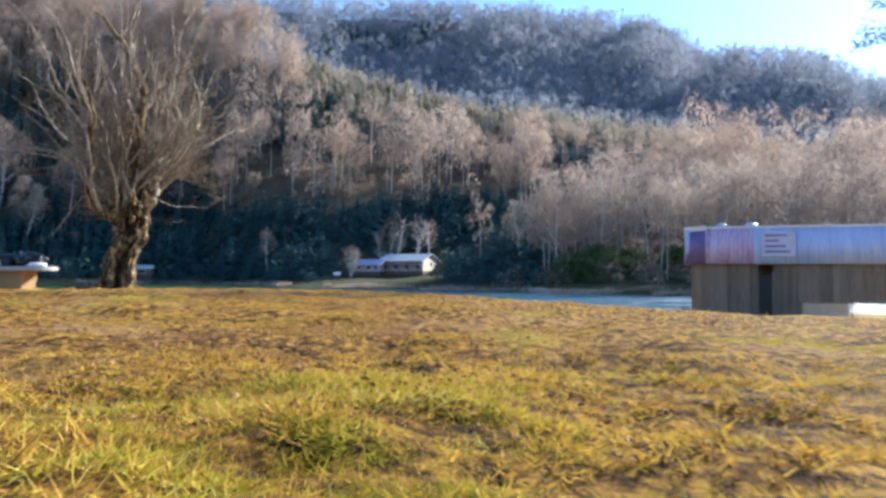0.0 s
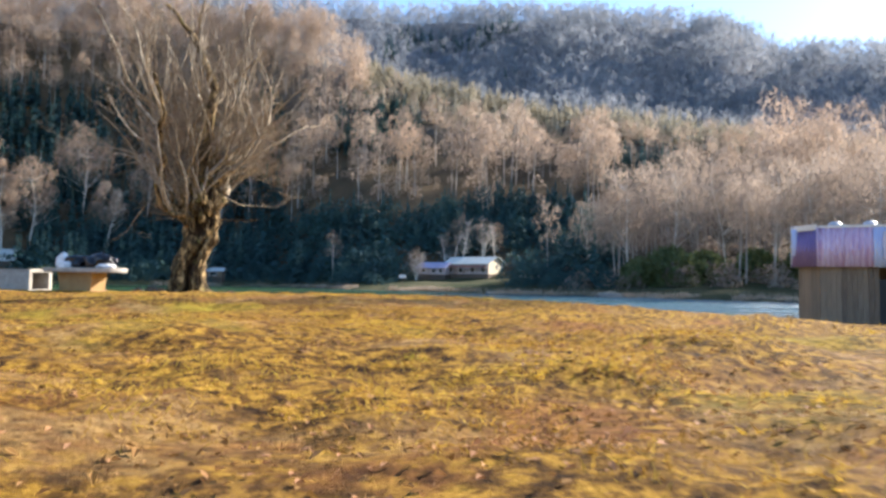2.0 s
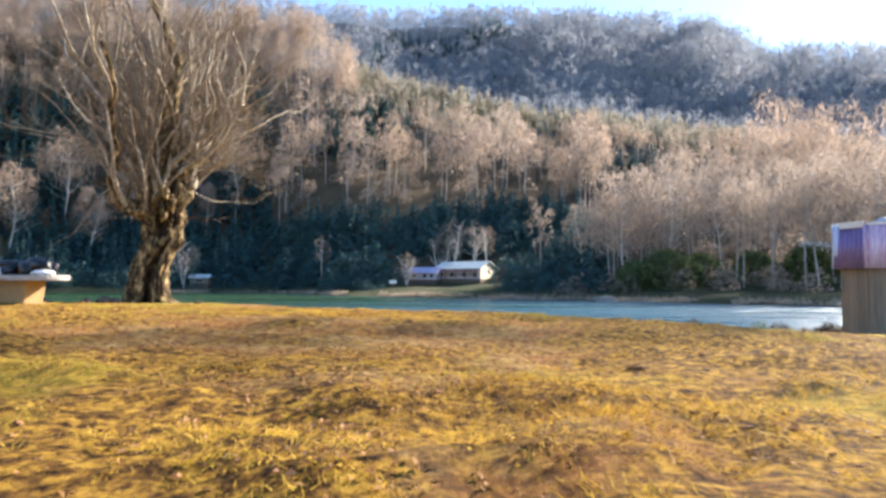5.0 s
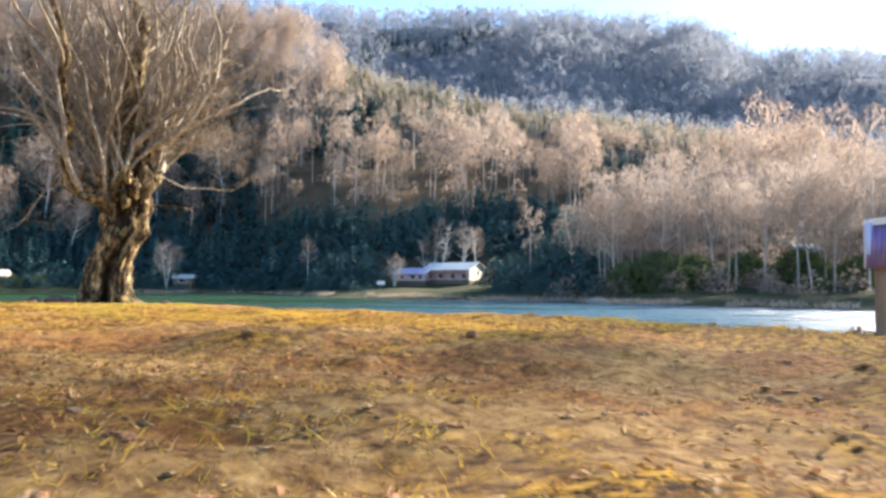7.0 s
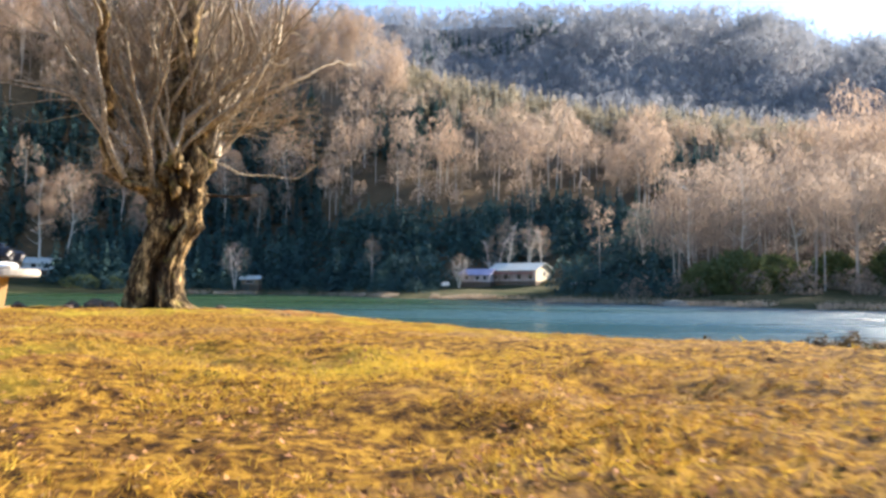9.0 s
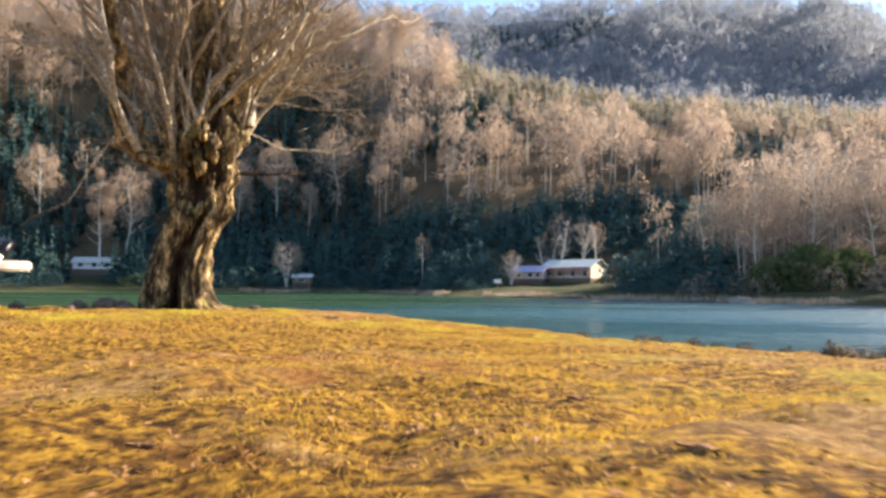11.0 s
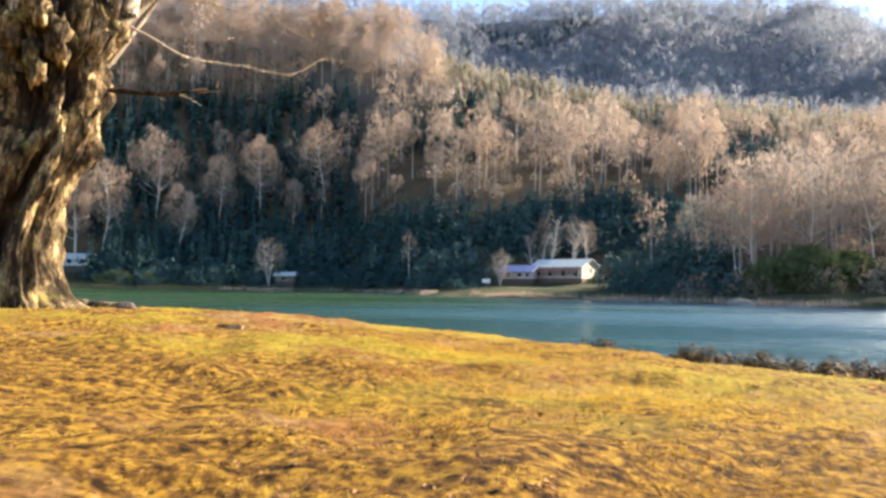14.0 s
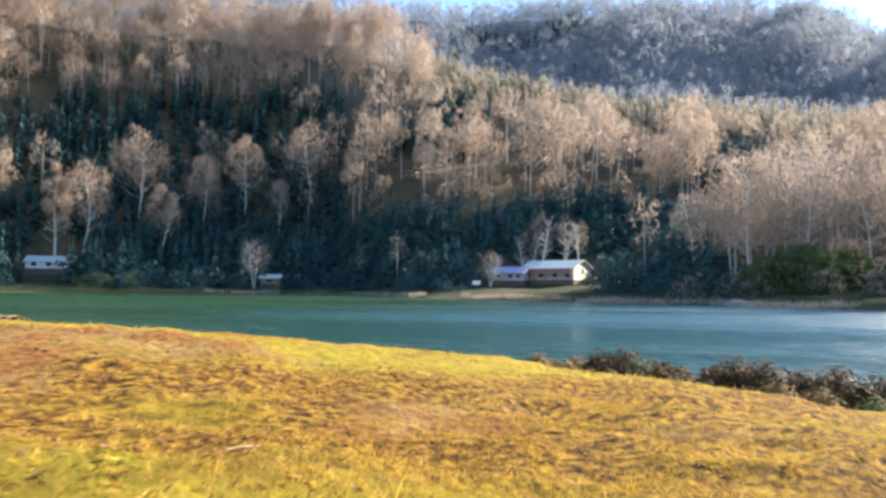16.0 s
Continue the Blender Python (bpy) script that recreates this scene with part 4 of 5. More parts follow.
def build_side_pine():
    """The tall evergreen beside the meadow whose shade falls across the grass."""
    r = np.random.default_rng(15)
    x, y = 28.2, 35.0
    tree = thing("pine_tree", "tall dark evergreen tree at the meadow's edge", "tree", (x, y, gz(x, y) - 0.1))
    pts = curve_branch(r, (0, 0, 0), (0, 0, 1), 30.0, 16, 0, 0.01)
    v, f = tube(pts, np.linspace(0.24, 0.03, 17), 12)
    part("trunk", mesh_of("trunk", v, f, BARK, True), BARK, tree)
    boughs, needles = Pile(), Pile()
    for k in range(72):
        h = r.uniform(17.5, 29.8)
        a = r.uniform(0, 2 * np.pi)
        reach = (1 - ((h - 22.5) / 9) ** 2) * r.uniform(1.2, 2.5)
        base = pts[0] + np.array([0, 0, h])
        if k < 4:
            base, a, reach = pts[0] + np.array([0, 0, 15.4 + 0.5 * k]), 2.3 + 0.14 * k, 6.4 - 0.3 * k
        b = curve_branch(r, base, (math.cos(a), math.sin(a), 0.1), max(reach, 0.4), 10, -0.02, 0.09)
        boughs.add(*tube(b, np.linspace(0.07, 0.012, 11), 5))
        for i in range(3, 11):
            n = 3 if k > 3 else 26
            at = np.repeat(b[i][None], n, 0) + r.normal(0, 0.2, (n, 3))
            d = r.normal(0, 1, (n, 3))
            d *= (r.uniform(0.2, 0.5, n) / np.linalg.norm(d, axis=1))[:, None]
            needles.add(*sliver(at, at + d, r.uniform(0.05, 0.11, n), r.normal(0, 1, (n, 3))))
    part("boughs", boughs.mesh("boughs", BARK, True), BARK, tree)
    part("needles", needles.mesh("needles", NEEDLE), NEEDLE, tree, "dark green needle tufts")


build_side_pine()


# ---- kiosk ----
def build_kiosk():
    x, y = 11.0, 28.95
    base = -1.87
    k = thing("lakeside_kiosk", "weathered plank kiosk with corrugated red and pale mansard roof", "kiosk", (x, y, base), -21.7)
    long_, deep, eave, top = 7.4, 1.6, 2.57, 4.05
    # skirt of corrugated sheet, leaning in towards the top
    def skirt(a, b, lean, mat, name, label=""):
        a, b = Vector(a), Vector(b)
        n = max(4, int((b - a).length / 0.02))
        out = (b - a).cross(Vector((0, 0, 1))).normalized()
        pile_v, f = [], []
        for i in range(n + 1):
            p = a.lerp(b, i / n) + out * 0.022 * math.sin(i * 2 * math.pi * 0.02 / 0.19)
            pile_v += [(p.x, p.y, eave), (p.x - out.x * lean, p.y - out.y * lean, top)]
        for i in range(n):
            f.append([2 * i, 2 * i + 2, 2 * i + 3, 2 * i + 1])
        ob = part(name, mesh_of(name, pile_v, f, mat, True), mat, k, label)
        so = ob.modifiers.new("thick", "SOLIDIFY")
        so.thickness = 0.012
    x0 = 0.0
    for width, mat, label in ((0.92, SHEET_STREAK, "streaked red and white sheet"), (0.92, SHEET_STREAK, ""), (1.4, SHEET_PALE, ""), (1.4, SHEET_PALE, ""), (1.4, SHEET_PALE, ""), (1.36, SHEET_PALE, "")):
        skirt((x0, 0, 0), (x0 + width, 0, 0), 0.14, mat, "roof_sheet", label)
        x0 += width
    skirt((-0.85, 1.06, 0), (0, 0, 0), 0.14, SHEET_PURPLE, "roof_sheet", "dull purple corrugated side sheet")
    skirt((long_, 0, 0), (long_, deep, 0), 0.14, SHEET_PALE, "roof_sheet")
    skirt((long_, deep, 0), (-0.85, 1.06, 0), 0.14, SHEET_PALE, "roof_sheet")
    part("roof_deck", box((long_ - 0.3, deep - 0.3, 0.05), (long_ / 2, deep / 2, top + 0.01), 0.01), SHEET_PALE, k, "pale blue flat roof sheet")
    for a, b in (((0.1, 0.14), (long_ - 0.1, 0.14)),):
        dx, dy = b[0] - a[0], b[1] - a[1]
        part("edge_trim", box((abs(dx) + 0.05, abs(dy) + 0.05, 0.09), ((a[0] + b[0]) / 2, (a[1] + b[1]) / 2, top + 0.03), 0.01), WHITE, k, "white roof edging")
    part("corner_strip", box((0.09, 0.07, top - eave + 0.12), (-0.82, 1.1, (top + eave) / 2 + 0.06), 0.01), WHITE, k, "white corner strip")
    part("edge_trim", box((1.2, 0.05, 0.22), (-0.36, 0.62, top + 0.02), 0.01, Matrix.Rotation(math.atan2(-1.06, 0.85), 4, "Z")), WHITE, k, "white roof edging")
    part("soffit", box((long_ - 0.06, deep - 0.06, 0.03), (long_ / 2, deep / 2, eave + 0.05), 0), PLANK, k)
    # plank walls of the closed end
    body = 3.45
    px = 0.14
    i = 0
    while px < body:
        w = 0.17 if not 1.95 < px < 2.5 else 0.19
        if not 2.0 < px < 2.52:
            part("plank", box((w - 0.012, 0.03, eave + 0.03 - 0.01 * (i % 3)), (px + w / 2, 0.2 + 0.006 * (i % 2), (eave + 0.03) / 2 - 0.02), 0.004), PLANK, k)
        px += w
        i += 1
    side = Vector((-0.72, 0.90, 0))
    turn = Matrix.Rotation(math.atan2(side.y, side.x), 4, "Z")
    n = 7
    for j in range(n):
        at = Vector((0.13, 0.2, 0)) + side * ((j + 0.5) / n)
        part("plank", box((side.length / n - 0.012, 0.03, eave + 0.03), (at.x, at.y, (eave + 0.03) / 2 - 0.02), 0.004, turn), PLANK, k)
    # closed shutters hanging over the open end
    px = body
    while px < long_ - 0.1:
        part("shutter_board", box((0.24, 0.03, eave - 1.05), (px + 0.125, 0.2 + 0.005 * (i % 2), (eave + 1.05) / 2), 0.004), PLANK, k)
        px += 0.25
        i += 1
    part("back_wall", box((body, 0.04, eave), (body / 2 + 0.1, deep - 0.1, eave / 2), 0.004), PLANK, k)
    part("end_wall", box((0.04, deep - 0.3, eave), (body, deep / 2, eave / 2), 0.004), PLANK, k)
    # a dark sheet paints the shade of the open doorway
    door = part("door", box((0.54, 0.035, 2.1), (2.27, 0.255, 1.06), 0.006), DARK, k, "near-black sheet filling the recessed doorway")
    part("door_frame", box((0.05, 0.06, 2.2), (1.99, 0.22, 1.1), 0.006), PLANK, door)
    part("door_frame", box((0.05, 0.06, 2.2), (2.55, 0.22, 1.1), 0.006), PLANK, door)
    # serving counter under the open roof
    counter = part("counter", box((1.75, 0.6, 0.92), (4.38, 0.6, 0.56), 0.015), TAN_BOARD, k, "tan boarded counter")
    part("countertop", box((1.85, 0.7, 0.05), (4.38, 0.6, 1.05), 0.012), PLANK, counter)
    part("plinth", box((4.0, 0.9, 0.12), (5.4, 0.55, 0.03), 0.01), WHITE, counter)
    for q in ((5.33, 0.16), (7.25, 0.16), (7.25, deep - 0.16), (5.0, deep - 0.16)):
        part("post", box((0.09, 0.09, eave + 0.05), (*q, eave / 2), 0.008), PLANK, k)
    brace = Matrix.Rotation(radians(24), 4, "Y")
    part("brace", box((0.05, 0.05, 1.1), (6.75, 0.5, 0.5), 0.006, brace), PLANK, k)
    # board with writing too faint to read
    sign = part("sign_board", box((1.25, 0.03, 1.0), (2.75, -0.0, 3.36), 0.006, Matrix.Rotation(radians(-5.4), 4, "X")), SIGN, k, "white board with dark lettering bars")
    for h, w in ((3.72, 0.8), (3.50, 0.5), (3.28, 0.75), (3.06, 0.9)):
        part("letter_bar", box((w, 0.012, 0.09), (2.25 + w / 2, -0.022 + (h - 3.36) * 0.094, h), 0.002), SHEET_PURPLE, sign)
    for q in (0.62, 1.75):
        bm = bmesh.new()
        bmesh.ops.create_uvsphere(bm, u_segments=20, v_segments=10, radius=0.2)
        for v in bm.verts:
            v.co = Vector((v.co.x * 1.15 + q, v.co.y * 0.9 + 0.35, max(v.co.z, -0.05) * 0.65 + top + 0.1))
        cap = part("roof_cowl", bm, STEEL, k, "domed steel roof cowl")
        part("cowl_neck", box((0.3, 0.28, 0.1), (q, 0.35, top + 0.06), 0.01), STEEL, cap)


build_kiosk()


# ---- stone tables under the tree ----
def slab_mesh(long_, wide, thick, round_):
    bm = bmesh.new()
    pts = []
    n = 14
    for i in range(n + 1):
        a = -math.pi / 2 + math.pi * i / n
        pts.append((long_ / 2 - round_ + round_ * math.cos(a), wide / 2 * math.sin(a)))
    for i in range(n + 1):
        a = math.pi / 2 + math.pi * i / n
        pts.append((-long_ / 2 + round_ * 0.4 + round_ * 0.4 * math.cos(a), wide / 2 * math.sin(a)))
    face = bm.faces.new([bm.verts.new((*p, 0)) for p in pts])
    up = bmesh.ops.extrude_face_region(bm, geom=[face])
    bmesh.ops.translate(bm, vec=(0, 0, thick), verts=[g for g in up["geom"] if isinstance(g, bmesh.types.BMVert)])
    bmesh.ops.recalc_face_normals(bm, faces=bm.faces)
    edges = [e for e in bm.edges if len(e.link_faces) == 2 and e.calc_face_angle() > 1.0]
    bmesh.ops.bevel(bm, geom=edges, offset=0.025, segments=3, affect="EDGES")
    return bm


def build_tables():
    x, y = -12.35, 20.0
    z = gz(x, y)
    tall = 0.27 - z
    t = thing("stone_table", "thick pale concrete table with rounded slab on the grass", "table", (x, y, z - 0.03), 165.5 + 180)
    bm = slab_mesh(2.4, 0.95, 0.13, 0.34)
    bmesh.ops.translate(bm, vec=(0.17, 0, 0), verts=bm.verts)
    bmesh.ops.translate(bm, vec=(0, 0, tall - 0.10), verts=bm.verts)
    part("tabletop", bm, CONCRETE, t, "pale rounded concrete slab")
    ped = box((1.15, 0.5, tall - 0.07), (0.02, 0, (tall - 0.07) / 2), 0.03)
    for v in ped.verts:
        f = 1 + 0.10 * (v.co.z / tall)
        v.co.x, v.co.y = v.co.x * f * (0.96 if v.co.z < 0.1 else 1), v.co.y * f
    part("pedestal", ped, PLASTER, t, "ochre plastered pedestal")
    part("footing", box((1.25, 0.6, 0.05), (0.02, 0, 0.02), 0.015), PLASTER, t)
    # things left on it
    def bag(name, label, mat, at, size, seed):
        bm = bmesh.new()
        bmesh.ops.create_icosphere(bm, subdivisions=4, radius=1.0)
        for v in bm.verts:
            q = v.co * 1.7 + Vector((seed, seed * 2, 0))
            k = 1 + 0.28 * noise.noise(q) + 0.12 * noise.noise(q * 3.1)
            v.co = Vector((v.co.x * size[0] * k, v.co.y * size[1] * k, max(v.co.z * k, -0.55) * size[2] + 0.55 * size[2]))
        for f in bm.faces:
            f.smooth = True
        me = bpy.data.meshes.new(name)
        bm.to_mesh(me)
        bm.free()
        me.materials.append(mat)
        ob = new(name, me)
        ob.matrix_world = pose(*at, 0, 0, -14.5)
        return tagged(ob, label, "bag")
    c, s = math.cos(radians(-14.5)), math.sin(radians(-14.5))
    on = lambda u, v: (x + u * c - v * s, y + u * s + v * c, z + tall - 0.001)
    bag("rubbish_bag", "crumpled black plastic bag lying on the stone table", BLACK_BAG, on(0.55, 0.1), (0.50, 0.30, 0.27), 1.0)
    bag("rubbish_bag", "crumpled black plastic bag lying on the stone table", BLACK_BAG, on(-0.25, 0.12), (0.48, 0.30, 0.24), 4.0)
    bag("white_sack", "bulging white sack standing on the stone table", WHITE, on(-0.72, 0.0), (0.18, 0.16, 0.26), 7.0)
    bag("white_bundle", "small white bundle on the stone table", WHITE, on(-0.42, -0.2), (0.22, 0.13, 0.12), 9.0)
    bag("white_bundle", "flat cream cloth bundle on the end of the stone table", WHITE, on(0.98, -0.12), (0.26, 0.2, 0.07), 12.0)
    # hollow concrete box beside it
    x2, y2 = -15.3, 20.95
    z2 = gz(x2, y2)
    b = thing("concrete_box", "hollow grey concrete box lying open-ended on the ground", "bench", (x2, y2, z2 - 0.03), -14.5)
    h, w, l = 0.66, 0.7, 2.6
    for name, size, at in (("top_panel", (l, w, 0.09), (0, 0, h - 0.045)), ("bottom_panel", (l, w, 0.08), (0, 0, 0.04)),
                           ("side_panel", (l, 0.09, h - 0.18), (0, -w / 2 + 0.045, h / 2)), ("side_panel", (l, 0.09, h - 0.18), (0, w / 2 - 0.045, h / 2))):
        part(name, box(size, at, 0.012), CONCRETE, b)
    for size, at in (((0.05, w + 0.04, 0.1), (l / 2 + 0.02, 0, h - 0.04)), ((0.05, w + 0.04, 0.09), (l / 2 + 0.02, 0, 0.045)),
                     ((0.05, 0.1, h - 0.2), (l / 2 + 0.02, -w / 2 + 0.03, h / 2)), ((0.05, 0.1, h - 0.2), (l / 2 + 0.02, w / 2 - 0.03, h / 2))):
        part("rim", box(size, at, 0.01), PALE_RIM, b, "pale cement rim")
    # added near-black plate that makes the box dark inside
    part("back_plate", box((0.06, w - 0.2, h - 0.2), (-l / 2 + 0.3, 0, h / 2), 0), DARK, b)


build_tables()


def build_logs():
    r = np.random.default_rng(66)
    for x, y, l, rad, turn in ((-12.0, 26.0, 1.05, 0.12, -8), (-11.5, 26.25, 0.7, 0.09, 12), (-7.25, 21.15, 0.2, 0.03, -5)):
        pts = curve_branch(r, (-l / 2, 0, 0), (1, 0, 0), l, 8, 0, 0.07)
        v, f = tube(pts, rad * (1 + 0.08 * np.sin(np.arange(9) * 2.1)), 12)
        bm = bmesh.new()
        q = [bm.verts.new(p) for p in v]
        for fc in f:
            bm.faces.new([q[i] for i in fc])
        bm.faces.new(q[:12][::-1])
        bm.faces.new(q[-12:])
        me = bpy.data.meshes.new("fallen_log")
        bm.to_mesh(me)
        bm.free()
        me.materials.append(BARK)
        ob = new("fallen_log", me)
        ob.matrix_world = pose(x, y, gz(x, y) + rad * 0.75, 0, 0, turn)
        tagged(ob, "short dark fallen log lying on the bank", "log", "logs by the tree")


build_logs()


def build_stones():
    spots = [(-10.95, 21.78, 0.12, 0.10), (-11.22, 21.72, 0.16, 0.12), (-11.55, 21.5, 0.13, 0.10), (-12.5, 21.3, 0.11, 0.10), (-9.15, 22.6, 0.09, 0.06), (-11.05, 20.75, 0.07, 0.06), (-1.91, 9.62, 0.026, 0.027)]
    for i, (x, y, size, tall) in enumerate(spots):
        bm = bmesh.new()
        bmesh.ops.create_icosphere(bm, subdivisions=3, radius=1.0)
        for v in bm.verts:
            k = 1 + 0.35 * noise.noise(v.co * 1.3 + Vector((i * 3.7, 0, 0))) + 0.1 * noise.noise(v.co * 4 + Vector((i, 0, 0)))
            v.co = Vector((v.co.x * size * k * 1.2, v.co.y * size * k, v.co.z * tall * k + tall * 0.55))
        me = bpy.data.meshes.new("field_stone")
        bm.to_mesh(me)
        bm.free()
        me.materials.append(STONE if y > 12 else SOIL)
        ob = new("field_stone", me)
        ob.matrix_world = pose(x, y, gz(x, y) - 0.02, 0, 0, i * 47)
        tagged(ob, "dark brown lump of earth lying on the grass" if y < 12 else "rough grey-brown stone lying at the foot of the tree", "stone", "stones by the tree")


build_stones()


# ---- far shore: houses, trees, shrubs ----
def house(name, label, at, turn, long_, wide, wall_h, roof_h, wall, roof, windows, foundation=1.2, balcony=False):
    h = thing(name, label, "house", at, turn)
    part("wall", box((long_, 0.25, wall_h), (0, -wide / 2 + 0.13, wall_h / 2), 0.02), PINK_WALL if balcony else wall, h)
    part("wall", box((long_, 0.25, wall_h), (0, wide / 2 - 0.13, wall_h / 2), 0.02), wall, h)
    for sx in (-1, 1):
        bm = bmesh.new()
        for dx in (-0.12, 0.12):
            q = [bm.verts.new((sx * (long_ / 2 - 0.13) + dx, yy, zz)) for yy, zz in ((-wide / 2, 0), (wide / 2, 0), (wide / 2, wall_h), (0, wall_h + roof_h), (-wide / 2, wall_h))]
            bm.faces.new(q)
        bm.verts.ensure_lookup_table()
        for i in range(5):
            bm.faces.new([bm.verts[i], bm.verts[(i + 1) % 5], bm.verts[5 + (i + 1) % 5], bm.verts[5 + i]])
        bmesh.ops.recalc_face_normals(bm, faces=bm.faces)
        part("gable", bm, wall, h)
    slope = math.atan2(roof_h, wide / 2)
    run = math.hypot(roof_h, wide / 2) + 0.7
    for sy in (-1, 1):
        m = Matrix.Rotation(-sy * slope, 4, "X")
        mid = Vector((0, sy * (run / 2) * math.cos(slope), wall_h + roof_h - (run / 2) * math.sin(slope) + 0.1))
        part("roof", box((long_ + 1.0, run, 0.14), mid, 0.02, m), roof, h)
    part("foundation", box((long_ + 0.1, wide + 0.1, foundation), (0, 0, -foundation / 2), 0.02), STONE, h)
    for side, u, zc, w, hh in windows:
        if side == "gable":
            size, fr, c = (0.06, w, hh), (0.08, w + 0.25, hh + 0.25), (long_ / 2 + 0.02, u, zc)
            pane_at = (long_ / 2 + 0.05, u, zc)
        else:
            size, fr, c = (w, 0.06, hh), (w + 0.2, 0.08, hh + 0.2), (u, -wide / 2 - 0.02, zc)
            pane_at = (u, -wide / 2 - 0.05, zc)
        win = part("window", box(fr, c, 0.01), WHITE, h, "white window frame")
        part("pane", box(size, pane_at, 0), DARK, win)
    if balcony:
        part("balcony_rail", box((long_ - 0.4, 0.1, 0.4), (0, -wide / 2 - 1.0, wall_h - 0.75), 0.02), RED_RAIL, h, "dark red balcony rail")
        part("balcony_deck", box((long_ - 0.4, 1.1, 0.12), (0, -wide / 2 - 0.5, wall_h - 1.35), 0.02), PLANK, h)
        for i in range(5):
            part("balcony_post", box((0.12, 0.12, wall_h), (-long_ / 2 + 0.5 + i * (long_ - 1) / 4, -wide / 2 - 0.98, wall_h / 2), 0.01), PLANK, h)
    return h


def build_far_houses():
    hx, hy = -8.2, 166.3
    z = 1.0
    house("lake_house", "cream gabled house with grey tin roof beside the lake", (hx, hy, z), -30, 12.2, 7.0, 2.5, 1.5, CREAM, ROOF_TIN,
          [("gable", 0.3, 1.75, 0.7, 0.9), ("front", -4.5, 1.0, 1.1, 1.0), ("front", -1.5, 1.0, 1.1, 1.0), ("front", 1.8, 1.0, 1.1, 1.0), ("front", 4.8, 1.0, 1.1, 1.0)], 2.4, True)
    house("lake_annex", "low outbuilding with blue roof beside the lake house", (hx - 9.3, hy - 0.6, z - 0.2), -18, 7.0, 4.6, 1.7, 1.1, PINK_WALL, BLUE_TIN,
          [("front", -2.0, 0.9, 1.0, 0.8), ("front", 0.6, 0.9, 1.0, 0.8), ("front", 2.4, 0.9, 0.8, 0.8)], 2.4)
    wx, wy = -142.6, 181.9
    house("shore_cottage", "small white cottage with bluish roof among bare trees", (wx, wy, gz(wx, wy) + 0.3), 25, 11.0, 6.0, 1.9, 1.4, WHITE, ROOF_TIN,
          [("front", -3.5, 1.2, 1.2, 1.1), ("front", 0.0, 1.2, 1.2, 1.1), ("front", 3.4, 1.2, 1.2, 1.1)], 3.0)
    sx, sy = -79.0, 181.0
    house("boat_shed", "small plank shed with pale roof at the waterline", (sx, sy, gz(sx, sy) + 1.2), 10, 4.6, 3.4, 1.7, 0.7, PLANK, ROOF_TIN, [("front", 0.0, 0.9, 1.8, 0.8)], 2.8)
    rx, ry = 62.0, 147.0
    house("hillside_hut", "small pale hut half hidden among shrubs", (rx, ry, gz(rx, ry) + 0.8), 5, 4.5, 3.5, 1.5, 0.8, WHITE, ROOF_TIN, [("front", 0.0, 0.8, 0.9, 0.8)], 2.0)
    # rowing boat drawn up beside the house
    bx, by = 5.2, 155.5
    boat = thing("rowing_boat", "white rowing boat drawn up on the far shore", "boat", (bx, by, gz(bx, by)), -12)
    v, f = [], []
    n, m = 16, 9
    for i in range(n):
        s = i / (n - 1) * 2 - 1
        half = 0.85 * (1 - abs(s) ** 2.6) + 0.03
        for j in range(m):
            a = math.pi * j / (m - 1)
            v.append((s * 2.7, half * math.cos(a), 0.62 - 0.55 * math.sin(a) * (1 - 0.35 * abs(s) ** 3) + 0.15 * s * s))
    for i in range(n - 1):
        for j in range(m - 1):
            f.append([i * m + j, i * m + j + 1, (i + 1) * m + j + 1, (i + 1) * m + j])
    hull = part("hull", mesh_of("hull", v, f, WHITE, True), WHITE, boat)
    so = hull.modifiers.new("thick", "SOLIDIFY")
    so.thickness = 0.05
    for s in (-1.0, 0.6):
        part("thwart", box((0.3, 1.35, 0.05), (s, 0, 0.5), 0.01), PLANK, boat)
    # jetty sign by the spit
    px, py = -22.5, 146.5
    sign = thing("shore_sign", "small white board on a post by the far shore", "sign", (px, py, gz(px, py)))
    part("post", box((0.12, 0.12, 2.4), (0, 0, 1.1), 0.01), PLANK, sign)
    part("board", box((1.5, 0.06, 0.7), (0, -0.1, 2.2), 0.01), WHITE, sign)


build_far_houses()


